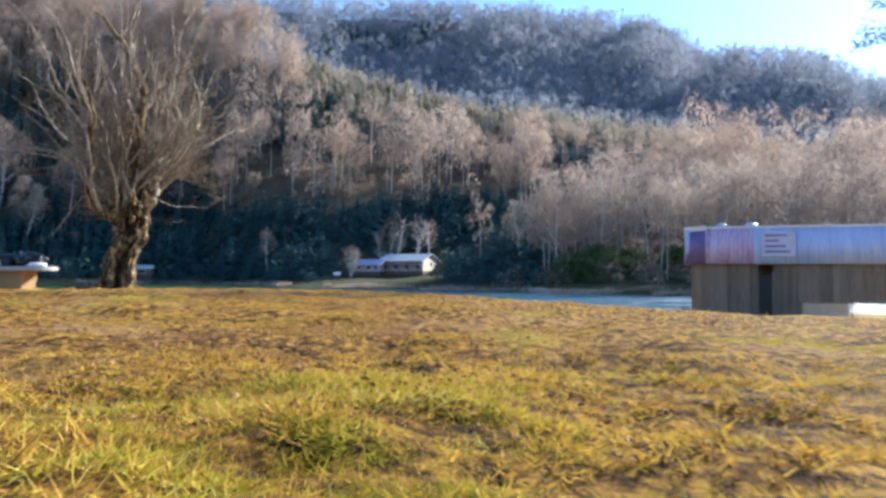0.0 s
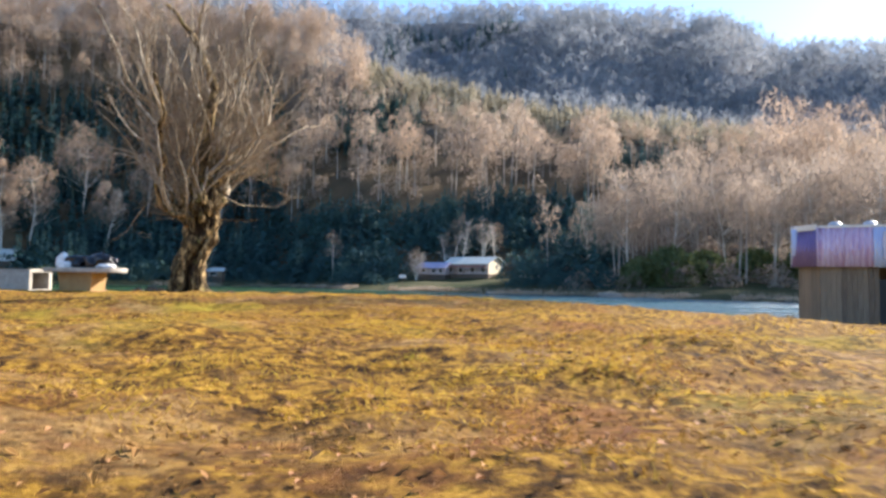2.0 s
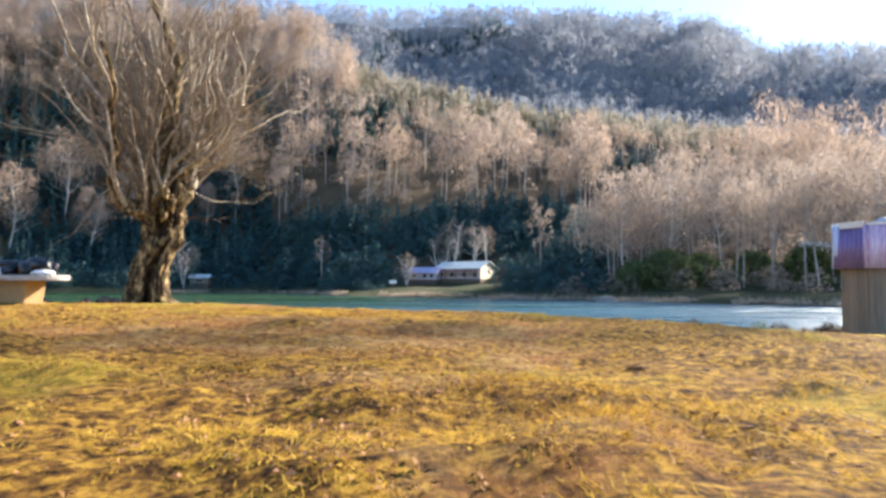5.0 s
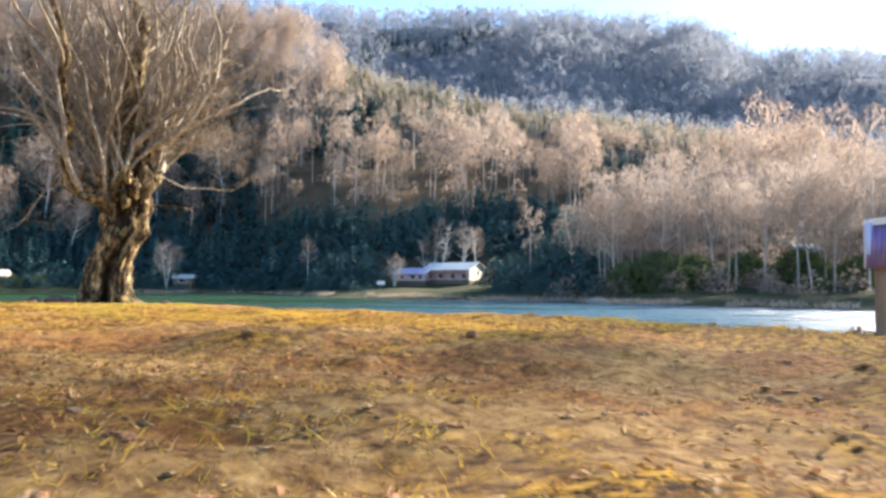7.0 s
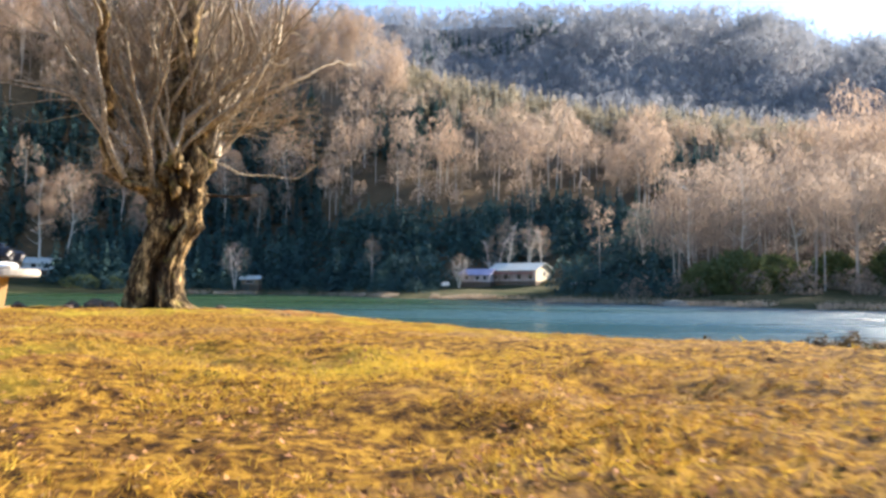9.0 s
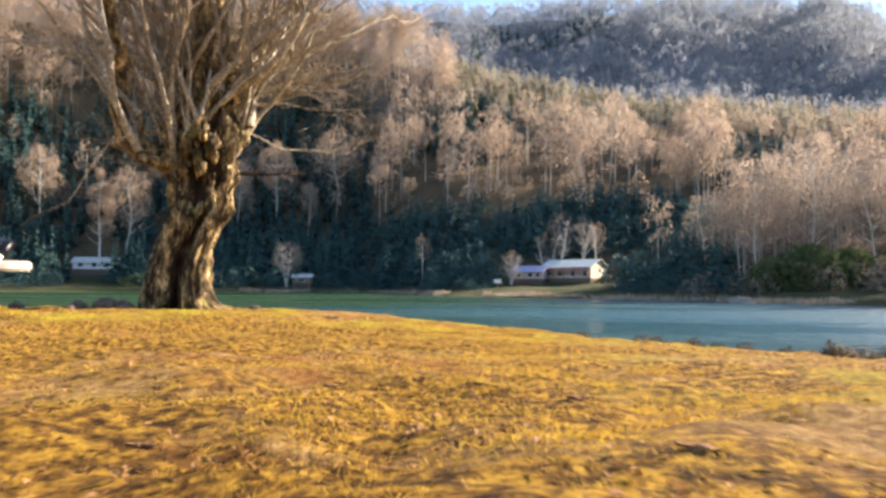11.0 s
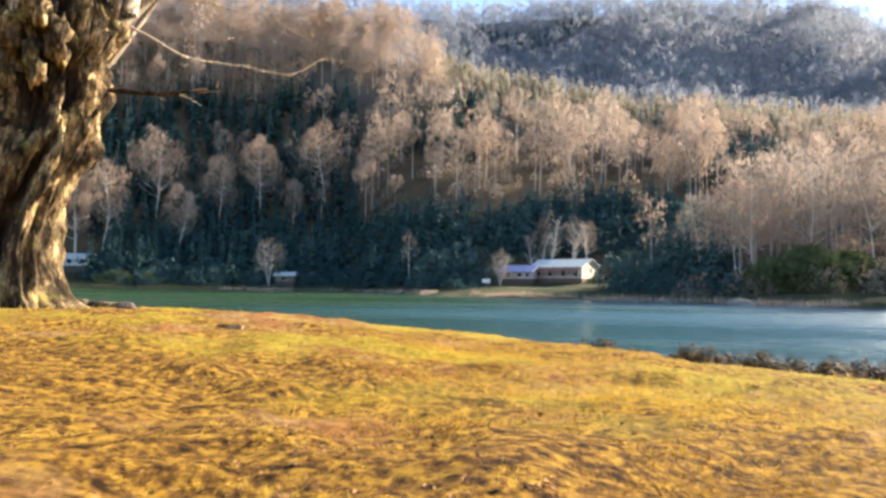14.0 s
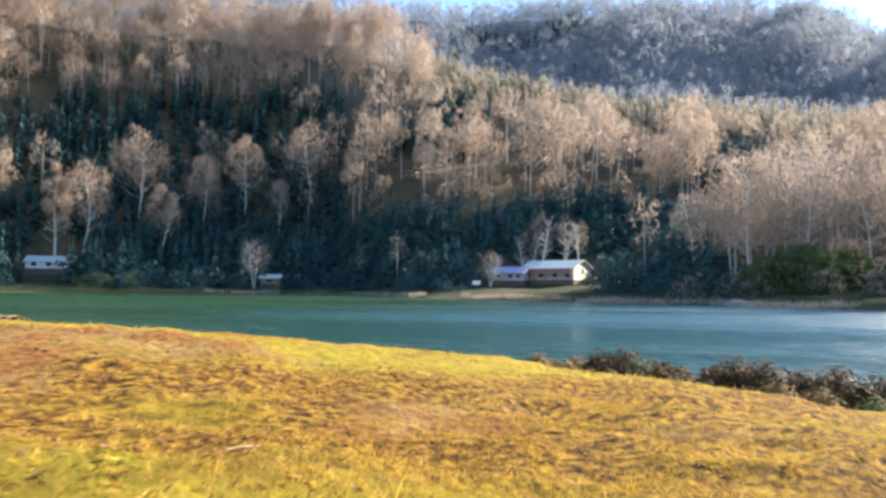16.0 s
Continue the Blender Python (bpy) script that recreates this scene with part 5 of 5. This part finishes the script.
def shore_tree(name, label, x, y, height, seed, count=420, wide=1.0, trunk_r=0.012, split=1, mat=None, low=0.4):
    r = np.random.default_rng(seed)
    t = thing(name, label, "tree", (x, y, gz(x, y) - 0.1), 0, "trees on the far shore")
    pile = Pile()
    for i in range(split):
        way = (r.normal(0, 0.12 if split > 1 else 0.02) + (i - (split - 1) / 2) * 0.22, r.normal(0, 0.1 if split > 1 else 0.02), 1)
        pts = curve_branch(r, (0, 0, 0), way, height * 0.92, 10, 0.05, 0.035)
        pile.add(*tube(pts, height * trunk_r * np.linspace(1, 0.15, 11), 6))
        for k in range(22):
            j = r.integers(3, 10)
            a = r.uniform(0, 2 * np.pi)
            b = curve_branch(r, pts[j], (math.cos(a), math.sin(a), r.uniform(0.25, 1.2)), height * r.uniform(0.14, 0.32) * wide * (1.15 - 0.05 * j), 5, 0.06, 0.14)
            pile.add(*tube(b, height * trunk_r * 0.3 * np.linspace(1, 0.2, 6), 4))
    part("trunk", pile.mesh("trunk", BIRCH, True), BIRCH, t, "pale slender trunk and limbs")
    n = int(count * 2.6)
    at, way = lobed(r, n, height * low, height * 0.97, height * 0.25 * wide, 11)
    v, f = facets(r, at, way, height * r.uniform(0.025, 0.06, n), height * r.uniform(0.003, 0.008, n))
    part("crown", mesh_of("crown", v, f, mat or BARE), mat or BARE, t, "fuzzy crown of bare twigs")


def place(az, d):
    return HUB[0] + d * math.sin(radians(az)), HUB[1] + d * math.cos(radians(az))


def build_shore_trees():
    pale = "leafless pale birch on the far shore"
    # bearing, distance, slope to the treetop, breadth
    for i, (az, d, top, w) in enumerate([(-34.7, 224, 0.195, 1.45), (-30, 219, 0.175, 1.1), (-26.9, 219, 0.203, 1.05), (-21.6, 221, 0.226, 1.5), (-15.2, 226, 0.255, 1.0), (-38.4, 215, 0.16, 1.1),
                                         (-44.2, 228, 0.172, 1.2), (-50, 215, 0.17, 1.3), (-33, 212, 0.13, 1.1), (-40.2, 212, 0.15, 0.55), (-24.2, 215, 0.15, 1.0), (-18.5, 222, 0.19, 0.9)]):
        x, y = place(az, d)
        shore_tree("birch_tree", pale, x, y, top * d - gz(x, y), 100 + i, 1100, w)
    for i, (az, d, h) in enumerate([(13.6, 118, 22), (12.2, 121, 18), (17.4, 121, 24), (21.5, 126, 23), (25.5, 124, 22), (29.0, 120, 22), (9.5, 135, 17), (33.0, 118, 21)]):
        shore_tree("birch_tree", "tall leafless birch with white trunk on the far shore", *place(az, d), h, 140 + i, 800, 1.15, 0.0075, 1, BARE_DARK)
    for i, (x, y, h) in enumerate([(-14.5, 171.5, 11), (-11.8, 172.8, 13.5), (-6.5, 173.5, 11.5), (-3.5, 174, 10.5)]):
        shore_tree("garden_tree", "bare pale fruit tree behind the lake house", x, y, h, 160 + i, 260, 1.1, 0.016, 2)
    shore_tree("garden_tree", "low rounded leafless bush beside the annex", -21.5, 160.5, 7.2, 171, 800, 1.7, 0.014, 4, BARE_DARK, 0.12)
    shore_tree("willow_tree", "small leafless tree leaning beside the plank shed", -83.0, 179.5, 12.0, 172, 520, 1.6, 0.017, 2)
    shore_tree("willow_tree", "thin leafless sapling at the dark waterline", -43.5, 169, 13.5, 173, 120, 0.7, 0.008, 1)
    r = np.random.default_rng(33)
    for x, y, h, w in ((30, 133, 7.4, 1.25), (37, 137, 6.4, 1.3), (24.5, 133, 5.6, 1.2), (46, 135, 6.0, 1.2), (54, 131, 6.6, 1.2), (61, 126, 5.0, 1.2), (-121, 172, 3.6, 2.2), (-114, 173.5, 3.2, 2.0)):
        v, f = bush_shape(r, 1500, 0.62 * w)
        v = v.copy()
        me = mesh_of("leaves", v * h, f, BUSH)
        t = thing("evergreen_bush", "dense rounded green bush on the far shore", "bush", (x, y, gz(x, y) - 0.3), 0, "bushes on the far shore")
        part("leaves", me, BUSH, t)
        vs, fs = tube(np.array([[0, 0, -0.3], [0.1, 0, h * 0.3], [0, 0.1, h * 0.6]]), [0.2, 0.15, 0.05], 6)
        part("stem", mesh_of("stem", vs, fs, BARK), BARK, t)
    # pale boulders along the waterline
    for i in range(7):
        az = r.uniform(-30, 24)
        d = float(np.interp(az, SHORE_AZ, SHORE_R)) + r.uniform(0.5, 3)
        x, y = place(az, d)
        if i == 0:
            x, y = 16.2, 114.6
        s = r.uniform(0.25, 0.7) if i else 1.7
        bm = bmesh.new()
        bmesh.ops.create_icosphere(bm, subdivisions=2, radius=1.0)
        for v in bm.verts:
            k = 1 + 0.4 * noise.noise(v.co * 1.2 + Vector((i * 5.1, 0, 0)))
            v.co = Vector((v.co.x * s * 1.5 * k, v.co.y * s * k, v.co.z * s * 0.55 * k))
        me = bpy.data.meshes.new("boulder")
        bm.to_mesh(me)
        bm.free()
        me.materials.append(PALE_STONE)
        ob = new("boulder", me)
        ob.location = (x, y, gz(x, y) + s * 0.15)
        tagged(ob, "weathered grey-brown boulder at the far waterline", "boulder", "boulders along the far shore")


build_shore_trees()


def build_shore_reeds():
    r = np.random.default_rng(91)
    n = 9000
    az = np.concatenate([r.uniform(-30, 34, n // 2), r.normal(-9, 3.0, n // 2)])
    d = np.interp(az, SHORE_AZ, SHORE_R) + r.uniform(-0.5, 5.0, n)
    x, y = HUB[0] + d * np.sin(np.radians(az)), HUB[1] + d * np.cos(np.radians(az))
    z = ground_z(x, y)
    s = (z > WATER_Z - 0.25) & (z < WATER_Z + 0.7) & (fbm(x / 6, y / 6, 2, 93) > -0.1)
    x, y, z = x[s], y[s], z[s]
    k = len(x)
    b = np.stack([x, y, z], 1)
    tip = b + np.stack([r.normal(0, 0.35, k), r.normal(0, 0.35, k), r.uniform(0.3, 1.0, k)], 1)
    v, f = sliver(b, tip, r.uniform(0.08, 0.22, k), r.normal(0, 1, (k, 3)))
    tagged(new("shore_reeds", mesh_of("shore_reeds", v, f, PALE_REED)), "pale dry reeds along the far waterline", "reeds", kind="stuff")


build_shore_reeds()


# ---- near shore: dry reeds ----
def build_reeds():
    r = np.random.default_rng(44)
    # one row in the shallows, the main row on the bank, a low fringe before it
    # the shallows row is all dark sedge, standing in for a shadowed band
    for level, step, low, high, count, dark in ((-2.6, 0.5, 0.5, 0.8, 700, 1.0), (-2.2, 0.36, 0.5, 0.95, 1000, 0.88), (-1.85, 0.42, 0.28, 0.5, 500, 0.45)):
        for x in np.arange(-7.5, 12.5, step):
            ys = np.arange(26, 41, 0.1)
            zs = ground_z(np.full_like(ys, x), ys)
            wet = np.where(zs < level)[0]
            if not len(wet):
                continue
            y = ys[wet[0]] + r.uniform(-0.35, 0.35)
            xx = x + r.uniform(-0.2, 0.2)
            size = r.uniform(low, high) * np.interp(x, [-7.5, -4.5, 0, 4], [0.35, 0.85, 0.9, 1.1])
            kind_of = r.uniform()
            if kind_of < dark and x > -5:
                mat, tint = SEDGE, "dark brown"
            elif kind_of < 0.9:
                mat, tint = REED, "pale dry"
            else:
                mat, tint = BUSH, "still green"
            t = thing("reed_clump", f"rounded clump of {tint} reeds at the water's edge", "reeds", (xx, y, gz(xx, y) - 0.02), r.uniform(0, 360), "reeds along the bank")
            a, c = r.uniform(0, 2 * np.pi, count), r.uniform(0, 1, count)
            rad = np.sqrt(1 - c * c) * size * r.uniform(0.3, 0.9, count)
            b = np.stack([rad * np.cos(a), rad * np.sin(a), c * size * r.uniform(0.45, 1.05, count)], 1)
            v, f = facets(r, b, b + r.normal(0, 0.25 * size, (count, 3)), size * r.uniform(0.12, 0.3, count), r.uniform(0.03, 0.075, count))
            part("reed_tuft", mesh_of("reed_tuft", v, f, mat), mat, t)


build_reeds()


# ---- grass, leaf litter, clods ----
def near_path(r, n, spread):
    """Places round the way across the meadow, thickest just before it."""
    t = r.uniform(-0.02, 1.0, n)
    px, py = np.interp(t, [0, 0.3, 0.6, 1], [0.0, -1.55, -3.6, -5.6]), np.interp(t, [0, 0.3, 0.6, 1], [0.6, 6.5, 12.0, 21.5])
    az, d = r.uniform(-0.75, 0.6, n), 0.55 + spread * r.exponential(1.0, n)
    return px + d * np.sin(az - 0.12), py + d * np.cos(az - 0.12)


def blades(r, x, y, tall, wide, lean=0.7):
    n = len(x)
    z = ground_z(x, y)
    b = np.stack([x, y, z - 0.004], 1)
    a = r.uniform(0, 2 * np.pi, n)
    d = np.stack([np.cos(a) * r.uniform(0.1, lean * 2, n), np.sin(a) * r.uniform(0.1, lean * 2, n), r.uniform(0.35, 1.0, n)], 1)
    d *= (tall / np.linalg.norm(d, axis=1))[:, None]
    return sliver(b, b + d, wide, r.normal(0, 1, (n, 3)))


FURROW = [(-0.62, 2.4), (-0.5, 2.3), (-0.36, 2.2), (-0.16, 2.08), (-0.05, 1.74), (0.0, 1.62)]


def off_furrow(r, x, y):
    """True where grass grows: the scraped furrow where the way begins is nearly bare."""
    near = np.full(len(x), 9.0)
    for (ax, ay), (bx, by) in zip(FURROW, FURROW[1:]):
        u = np.clip(((x - ax) * (bx - ax) + (y - ay) * (by - ay)) / ((bx - ax) ** 2 + (by - ay) ** 2), 0, 1)
        near = np.minimum(near, np.hypot(x - ax - u * (bx - ax), y - ay - u * (by - ay)))
    return (near > 0.035 + 0.05 * fbm(x / 0.12, y / 0.12, 2, 67)) | (r.uniform(0, 1, len(x)) < 0.12)


def build_grass():
    r = np.random.default_rng(55)
    x, y = near_path(r, 380000, 1.5)
    clump = fbm(x / 0.35, y / 0.35, 3, 81) + 0.8 * fbm(x / 1.6, y / 1.6, 2, 83)
    chance = r.uniform(0, 1, len(x))
    s = (clump > np.where(y > 10, -0.3, -0.21)) & off_furrow(r, x, y)
    for wx, wy, reach, left in ((-2.3, 8.9, 1.7, 0.22), (-4.6, 14.9, 1.3, 0.55), (-7.75, 22.6, 0.9, 0.2)):
        s &= (np.hypot(x - wx, y - wy) > reach) | (chance < left)
    x, y, clump = x[s], y[s], clump[s]
    n = len(x)
    tall = r.uniform(0.010, 0.030, n) * (1 + 1.3 * np.clip(clump, -0.3, 1))
    v, f = blades(r, x, y, tall, r.uniform(0.0014, 0.0034, n), 1.2)
    tagged(new("dry_grass", mesh_of("dry_grass", v, f, GRASS)), "short dry straw-coloured grass of the meadow", "grass", kind="stuff")
    # taller sparse tufts farther out
    x, y = r.uniform(-24, 22, 130000), r.uniform(2, 36, 130000)
    z = ground_z(x, y)
    clump = fbm(x / 0.8, y / 0.8, 3, 91)
    px = np.interp(y, [0, 6.5, 12.0, 21.5], [0.0, -1.55, -3.6, -5.6])
    s = (z > WATER_Z + 0.25) & (clump > -0.05) & ((np.abs(x - px) > 2.2) | (y > 24.5))
    x, y = x[s], y[s]
    v, f = blades(r, x, y, r.uniform(0.02, 0.06, len(x)), r.uniform(0.006, 0.014, len(x)))
    tagged(new("meadow_tufts", mesh_of("meadow_tufts", v, f, GRASS)), "sparse dry grass tufts on the meadow", "grass", kind="stuff")
    # matted straw where the way begins
    k = 52000
    x, y = r.uniform(-1.1, 1.1, k), 0.5 + 1.7 * r.beta(1.0, 1.4, k)
    s = off_furrow(r, x, y) & (fbm(x / 0.05, y / 0.05, 2, 69) > -0.2)
    x, y = x[s], y[s]
    k = len(x)
    v, f = blades(r, x, y, r.uniform(0.010, 0.030, k) * (0.55 + np.clip(0.5 + 1.3 * fbm(x / 0.16, y / 0.16, 3, 87), 0, 1.4)), r.uniform(0.0016, 0.0040, k), 1.3)
    tagged(new("matted_grass", mesh_of("matted_grass", v, f, GRASS)), "matted dry straw-coloured grass", "grass", kind="stuff")
    # fresh green patches
    xs, ys = [], []
    for cx, cy, w, h, k in ((-0.08, 1.05, 0.17, 0.2, 17000), (-0.3, 1.25, 0.2, 0.2, 9000), (-0.15, 1.5, 0.12, 0.12, 5000), (0.3, 1.75, 0.3, 0.15, 4000), (1.35, 2.7, 0.22, 0.16, 3500), (-0.884, 3.7, 0.012, 0.012, 160), (-4.9, 21.9, 1.1, 0.6, 6000), (-3.6, 21.6, 1.2, 0.7, 6000), (-2.6, 25.5, 2.5, 1.6, 9000), (-5.6, 25.0, 1.6, 1.2, 7000)):
        xs.append(cx + w * r.normal(0, 1, k))
        ys.append(cy + h * r.normal(0, 1, k))
    x, y = np.concatenate(xs), np.concatenate(ys)
    v, f = blades(r, x, y, r.uniform(0.009, 0.024, len(x)) * (0.5 + 1.2 * np.clip(0.5 + fbm(x / 0.12, y / 0.12, 2, 97), 0, 1)), r.uniform(0.0015, 0.0036, len(x)), 1.3)
    tagged(new("green_grass", mesh_of("green_grass", v, f, GREEN_GRASS)), "fresh yellow-green grass tufts in the meadow", "grass", kind="stuff")
    # brown thatch: thick on the worn ground, in streaks between the grass elsewhere
    x1, y1 = -2.3 + r.normal(0, 0.95, 34000), 8.85 + r.normal(0, 0.7, 34000)
    x2, y2 = near_path(r, 130000, 1.6)
    s = fbm(x2 / 0.14, y2 / 0.08, 3, 61) + 0.8 * fbm(x2 / 1.4, y2 / 1.1, 2, 63) > np.where(y2 > 10, 0.44, 0.26)
    x, y = np.concatenate([x1, x2[s]]), np.concatenate([y1, y2[s]])
    v, f = blades(r, x, y, r.uniform(0.008, 0.026, len(x)), r.uniform(0.0016, 0.0042, len(x)), 2.0)
    tagged(new("brown_thatch", mesh_of("brown_thatch", v, f, THATCH)), "flattened dead brown grass and mulch", "grass", kind="stuff")
    # curled dead leaves
    x, y = near_path(r, 50000, 1.7)
    s = fbm(x / 0.9, y / 0.9, 3, 95) > -0.05
    x, y = x[s], y[s]
    n = len(x)
    z = ground_z(x, y) + r.uniform(0.0, 0.014, n)
    a, size = r.uniform(0, 2 * np.pi, n), r.uniform(0.003, 0.009, n)
    u = np.stack([np.cos(a), np.sin(a), r.normal(0, 0.3, n)], 1) * size[:, None]
    w = np.stack([-np.sin(a), np.cos(a), r.normal(0, 0.4, n)], 1) * size[:, None] * 0.6
    c = np.stack([x, y, z], 1)
    up = np.stack([np.zeros(n), np.zeros(n), size * r.uniform(0.1, 0.7, n)], 1)
    v = np.stack([c - u, c - w + up, c + u, c + w + up], 1).reshape(-1, 3)
    q = np.arange(n)[:, None] * 4
    f = np.concatenate([q + [[0, 1, 2]], q + [[0, 2, 3]]])
    tagged(new("leaf_litter", mesh_of("leaf_litter", v, f, LITTER)), "scattered curled dead leaves on the grass", "leaves", kind="stuff")
    # crumbs of earth and droppings in loose patches
    pile = Pile()
    bm = bmesh.new()
    bmesh.ops.create_icosphere(bm, subdivisions=1, radius=1.0)
    sv = np.array([tuple(v.co) for v in bm.verts])
    sf = np.array([[v.index for v in fc.verts] for fc in bm.faces])
    bm.free()
    for _ in range(150):
        cx, cy = near_path(r, 1, 2.2)
        for _ in range(r.integers(8, 30)):
            x, y = cx[0] + r.normal(0, 0.15), cy[0] + r.normal(0, 0.08)
            s = 0.0025 + 0.008 * r.beta(1, 2.5)
            pile.add(sv * s * r.uniform(0.45, 1.5, (len(sv), 1)) * [1.3, 1, 0.5] + [x, y, gz(x, y) + s * 0.2], sf)
    tagged(new("soil_crumbs", pile.mesh("soil_crumbs", SOIL)), "dark crumbs of bare earth among the grass", "soil", kind="stuff")
    # dark humus turned up along the furrow
    pile = Pile()
    fx, fy = np.array(FURROW).T
    for _ in range(260):
        u = r.uniform(0, len(fx) - 1)
        x, y = np.interp(u, range(len(fx)), fx) + r.normal(0, 0.035), np.interp(u, range(len(fx)), fy) + r.normal(0, 0.03)
        s = 0.0025 + 0.007 * r.beta(1, 2.4)
        pile.add(sv * s * r.uniform(0.45, 1.5, (len(sv), 1)) * [1.4, 1.2, 0.7] + [x, y, gz(x, y)], sf)
    tagged(new("dark_crumbs", pile.mesh("dark_crumbs", HUMUS)), "dark damp humus turned up in a furrow", "soil", kind="stuff")
    # trampled lumps of dry mulch where the way is worn
    pile = Pile()
    for _ in range(1800):
        x, y = -2.3 + r.normal(0, 0.85), 8.9 + r.normal(0, 0.65)
        if fbm(np.array([x / 0.25]), np.array([y / 0.12]), 2, 71)[0] < -0.08:
            continue
        s = 0.002 + 0.009 * r.beta(1, 3.0)
        a = r.uniform(0, np.pi)
        q = sv * r.uniform(0.4, 1.6, (len(sv), 1)) * [1.9 * s, s, 0.6 * s]
        q = np.stack([q[:, 0] * np.cos(a) - q[:, 1] * np.sin(a), q[:, 0] * np.sin(a) + q[:, 1] * np.cos(a), q[:, 2]], 1)
        pile.add(q + [x, y, gz(x, y) - 0.05 * s], sf)
    tagged(new("mulch_lumps", pile.mesh("mulch_lumps", MULCH)), "trampled tan lumps of dry mulch and earth", "soil", kind="stuff")
    # clods of turned earth
    bm = bmesh.new()
    bmesh.ops.create_icosphere(bm, subdivisions=2, radius=1.0)
    cv = np.array([tuple(v.co) for v in bm.verts])
    cf = np.array([[v.index for v in fc.verts] for fc in bm.faces])
    bm.free()
    pile = Pile()
    known = [(-1.04, 3.74), (-1.19, 4.03), (-0.7, 5.04), (-0.49, 4.47), (-0.27, 2.07), (-0.35, 1.94), (-0.18, 2.3), (-0.06, 1.8), (0.015, 1.65), (0.06, 1.52), (0.1, 1.43), (-0.12, 2.0), (0.44, 1.51), (0.28, 1.12), (-1.53, 7.62), (-1.81, 7.39), (-1.42, 7.67), (-5.94, 21.53), (-6.0, 21.81), (-6.05, 21.83), (-6.13, 21.05), (-6.05, 21.1), (-6.54, 22.36), (-6.45, 22.3), (-4.72, 21.96), (-5.17, 22.13), (-5.35, 21.26), (-5.5, 21.7), (-7.2, 22.7), (-7.35, 22.9)]
    ox, oy = near_path(r, 190, 2.0)
    for cx, cy in known + list(zip(ox, oy)):
        for _ in range(r.integers(2, 8)):
            x, y = cx + r.normal(0, 0.10), cy + r.normal(0, 0.03)
            s = 0.0035 + 0.012 * r.beta(1, 3.0)
            k = 1 + 1.1 * fbm(cv[:, 0] * 1.3 + x * 9, cv[:, 1] * 1.3 + cv[:, 2] * 1.7 + y * 7, 4, 41)
            q = cv * k[:, None] * s * np.array([1.7, 1.0, 0.55])
            pile.add(q + [x, y, gz(x, y) - 0.1 * s], cf)
    tagged(new("earth_clods", pile.mesh("earth_clods", SOIL)), "dark red-brown clods of turned earth in the grass", "soil", kind="stuff")
    # fallen sticks
    for x, y, l, turn, rad in ((-5.92, 21.05, 0.17, 48, 0.0028), (-6.75, 22.33, 0.10, 60, 0.002), (-1.45, 4.3, 0.06, 80, 0.0013), (0.2, 2.05, 0.07, -10, 0.002), (-6.55, 21.9, 0.12, 160, 0.003)):
        pts = curve_branch(r, (-l / 2, 0, 0), (1, 0, 0.05), l, 6, 0, 0.6)
        v, f = tube(pts, np.linspace(rad, rad * 0.5, 7), 6)
        ob = new("fallen_stick", mesh_of("fallen_stick", v, f, STICK, True))
        ob.matrix_world = pose(x, y, gz(x, y) + rad * 0.8, 0, 0, turn)
        tagged(ob, "dry pale stick lying on the grass", "stick", "fallen sticks")


build_grass()
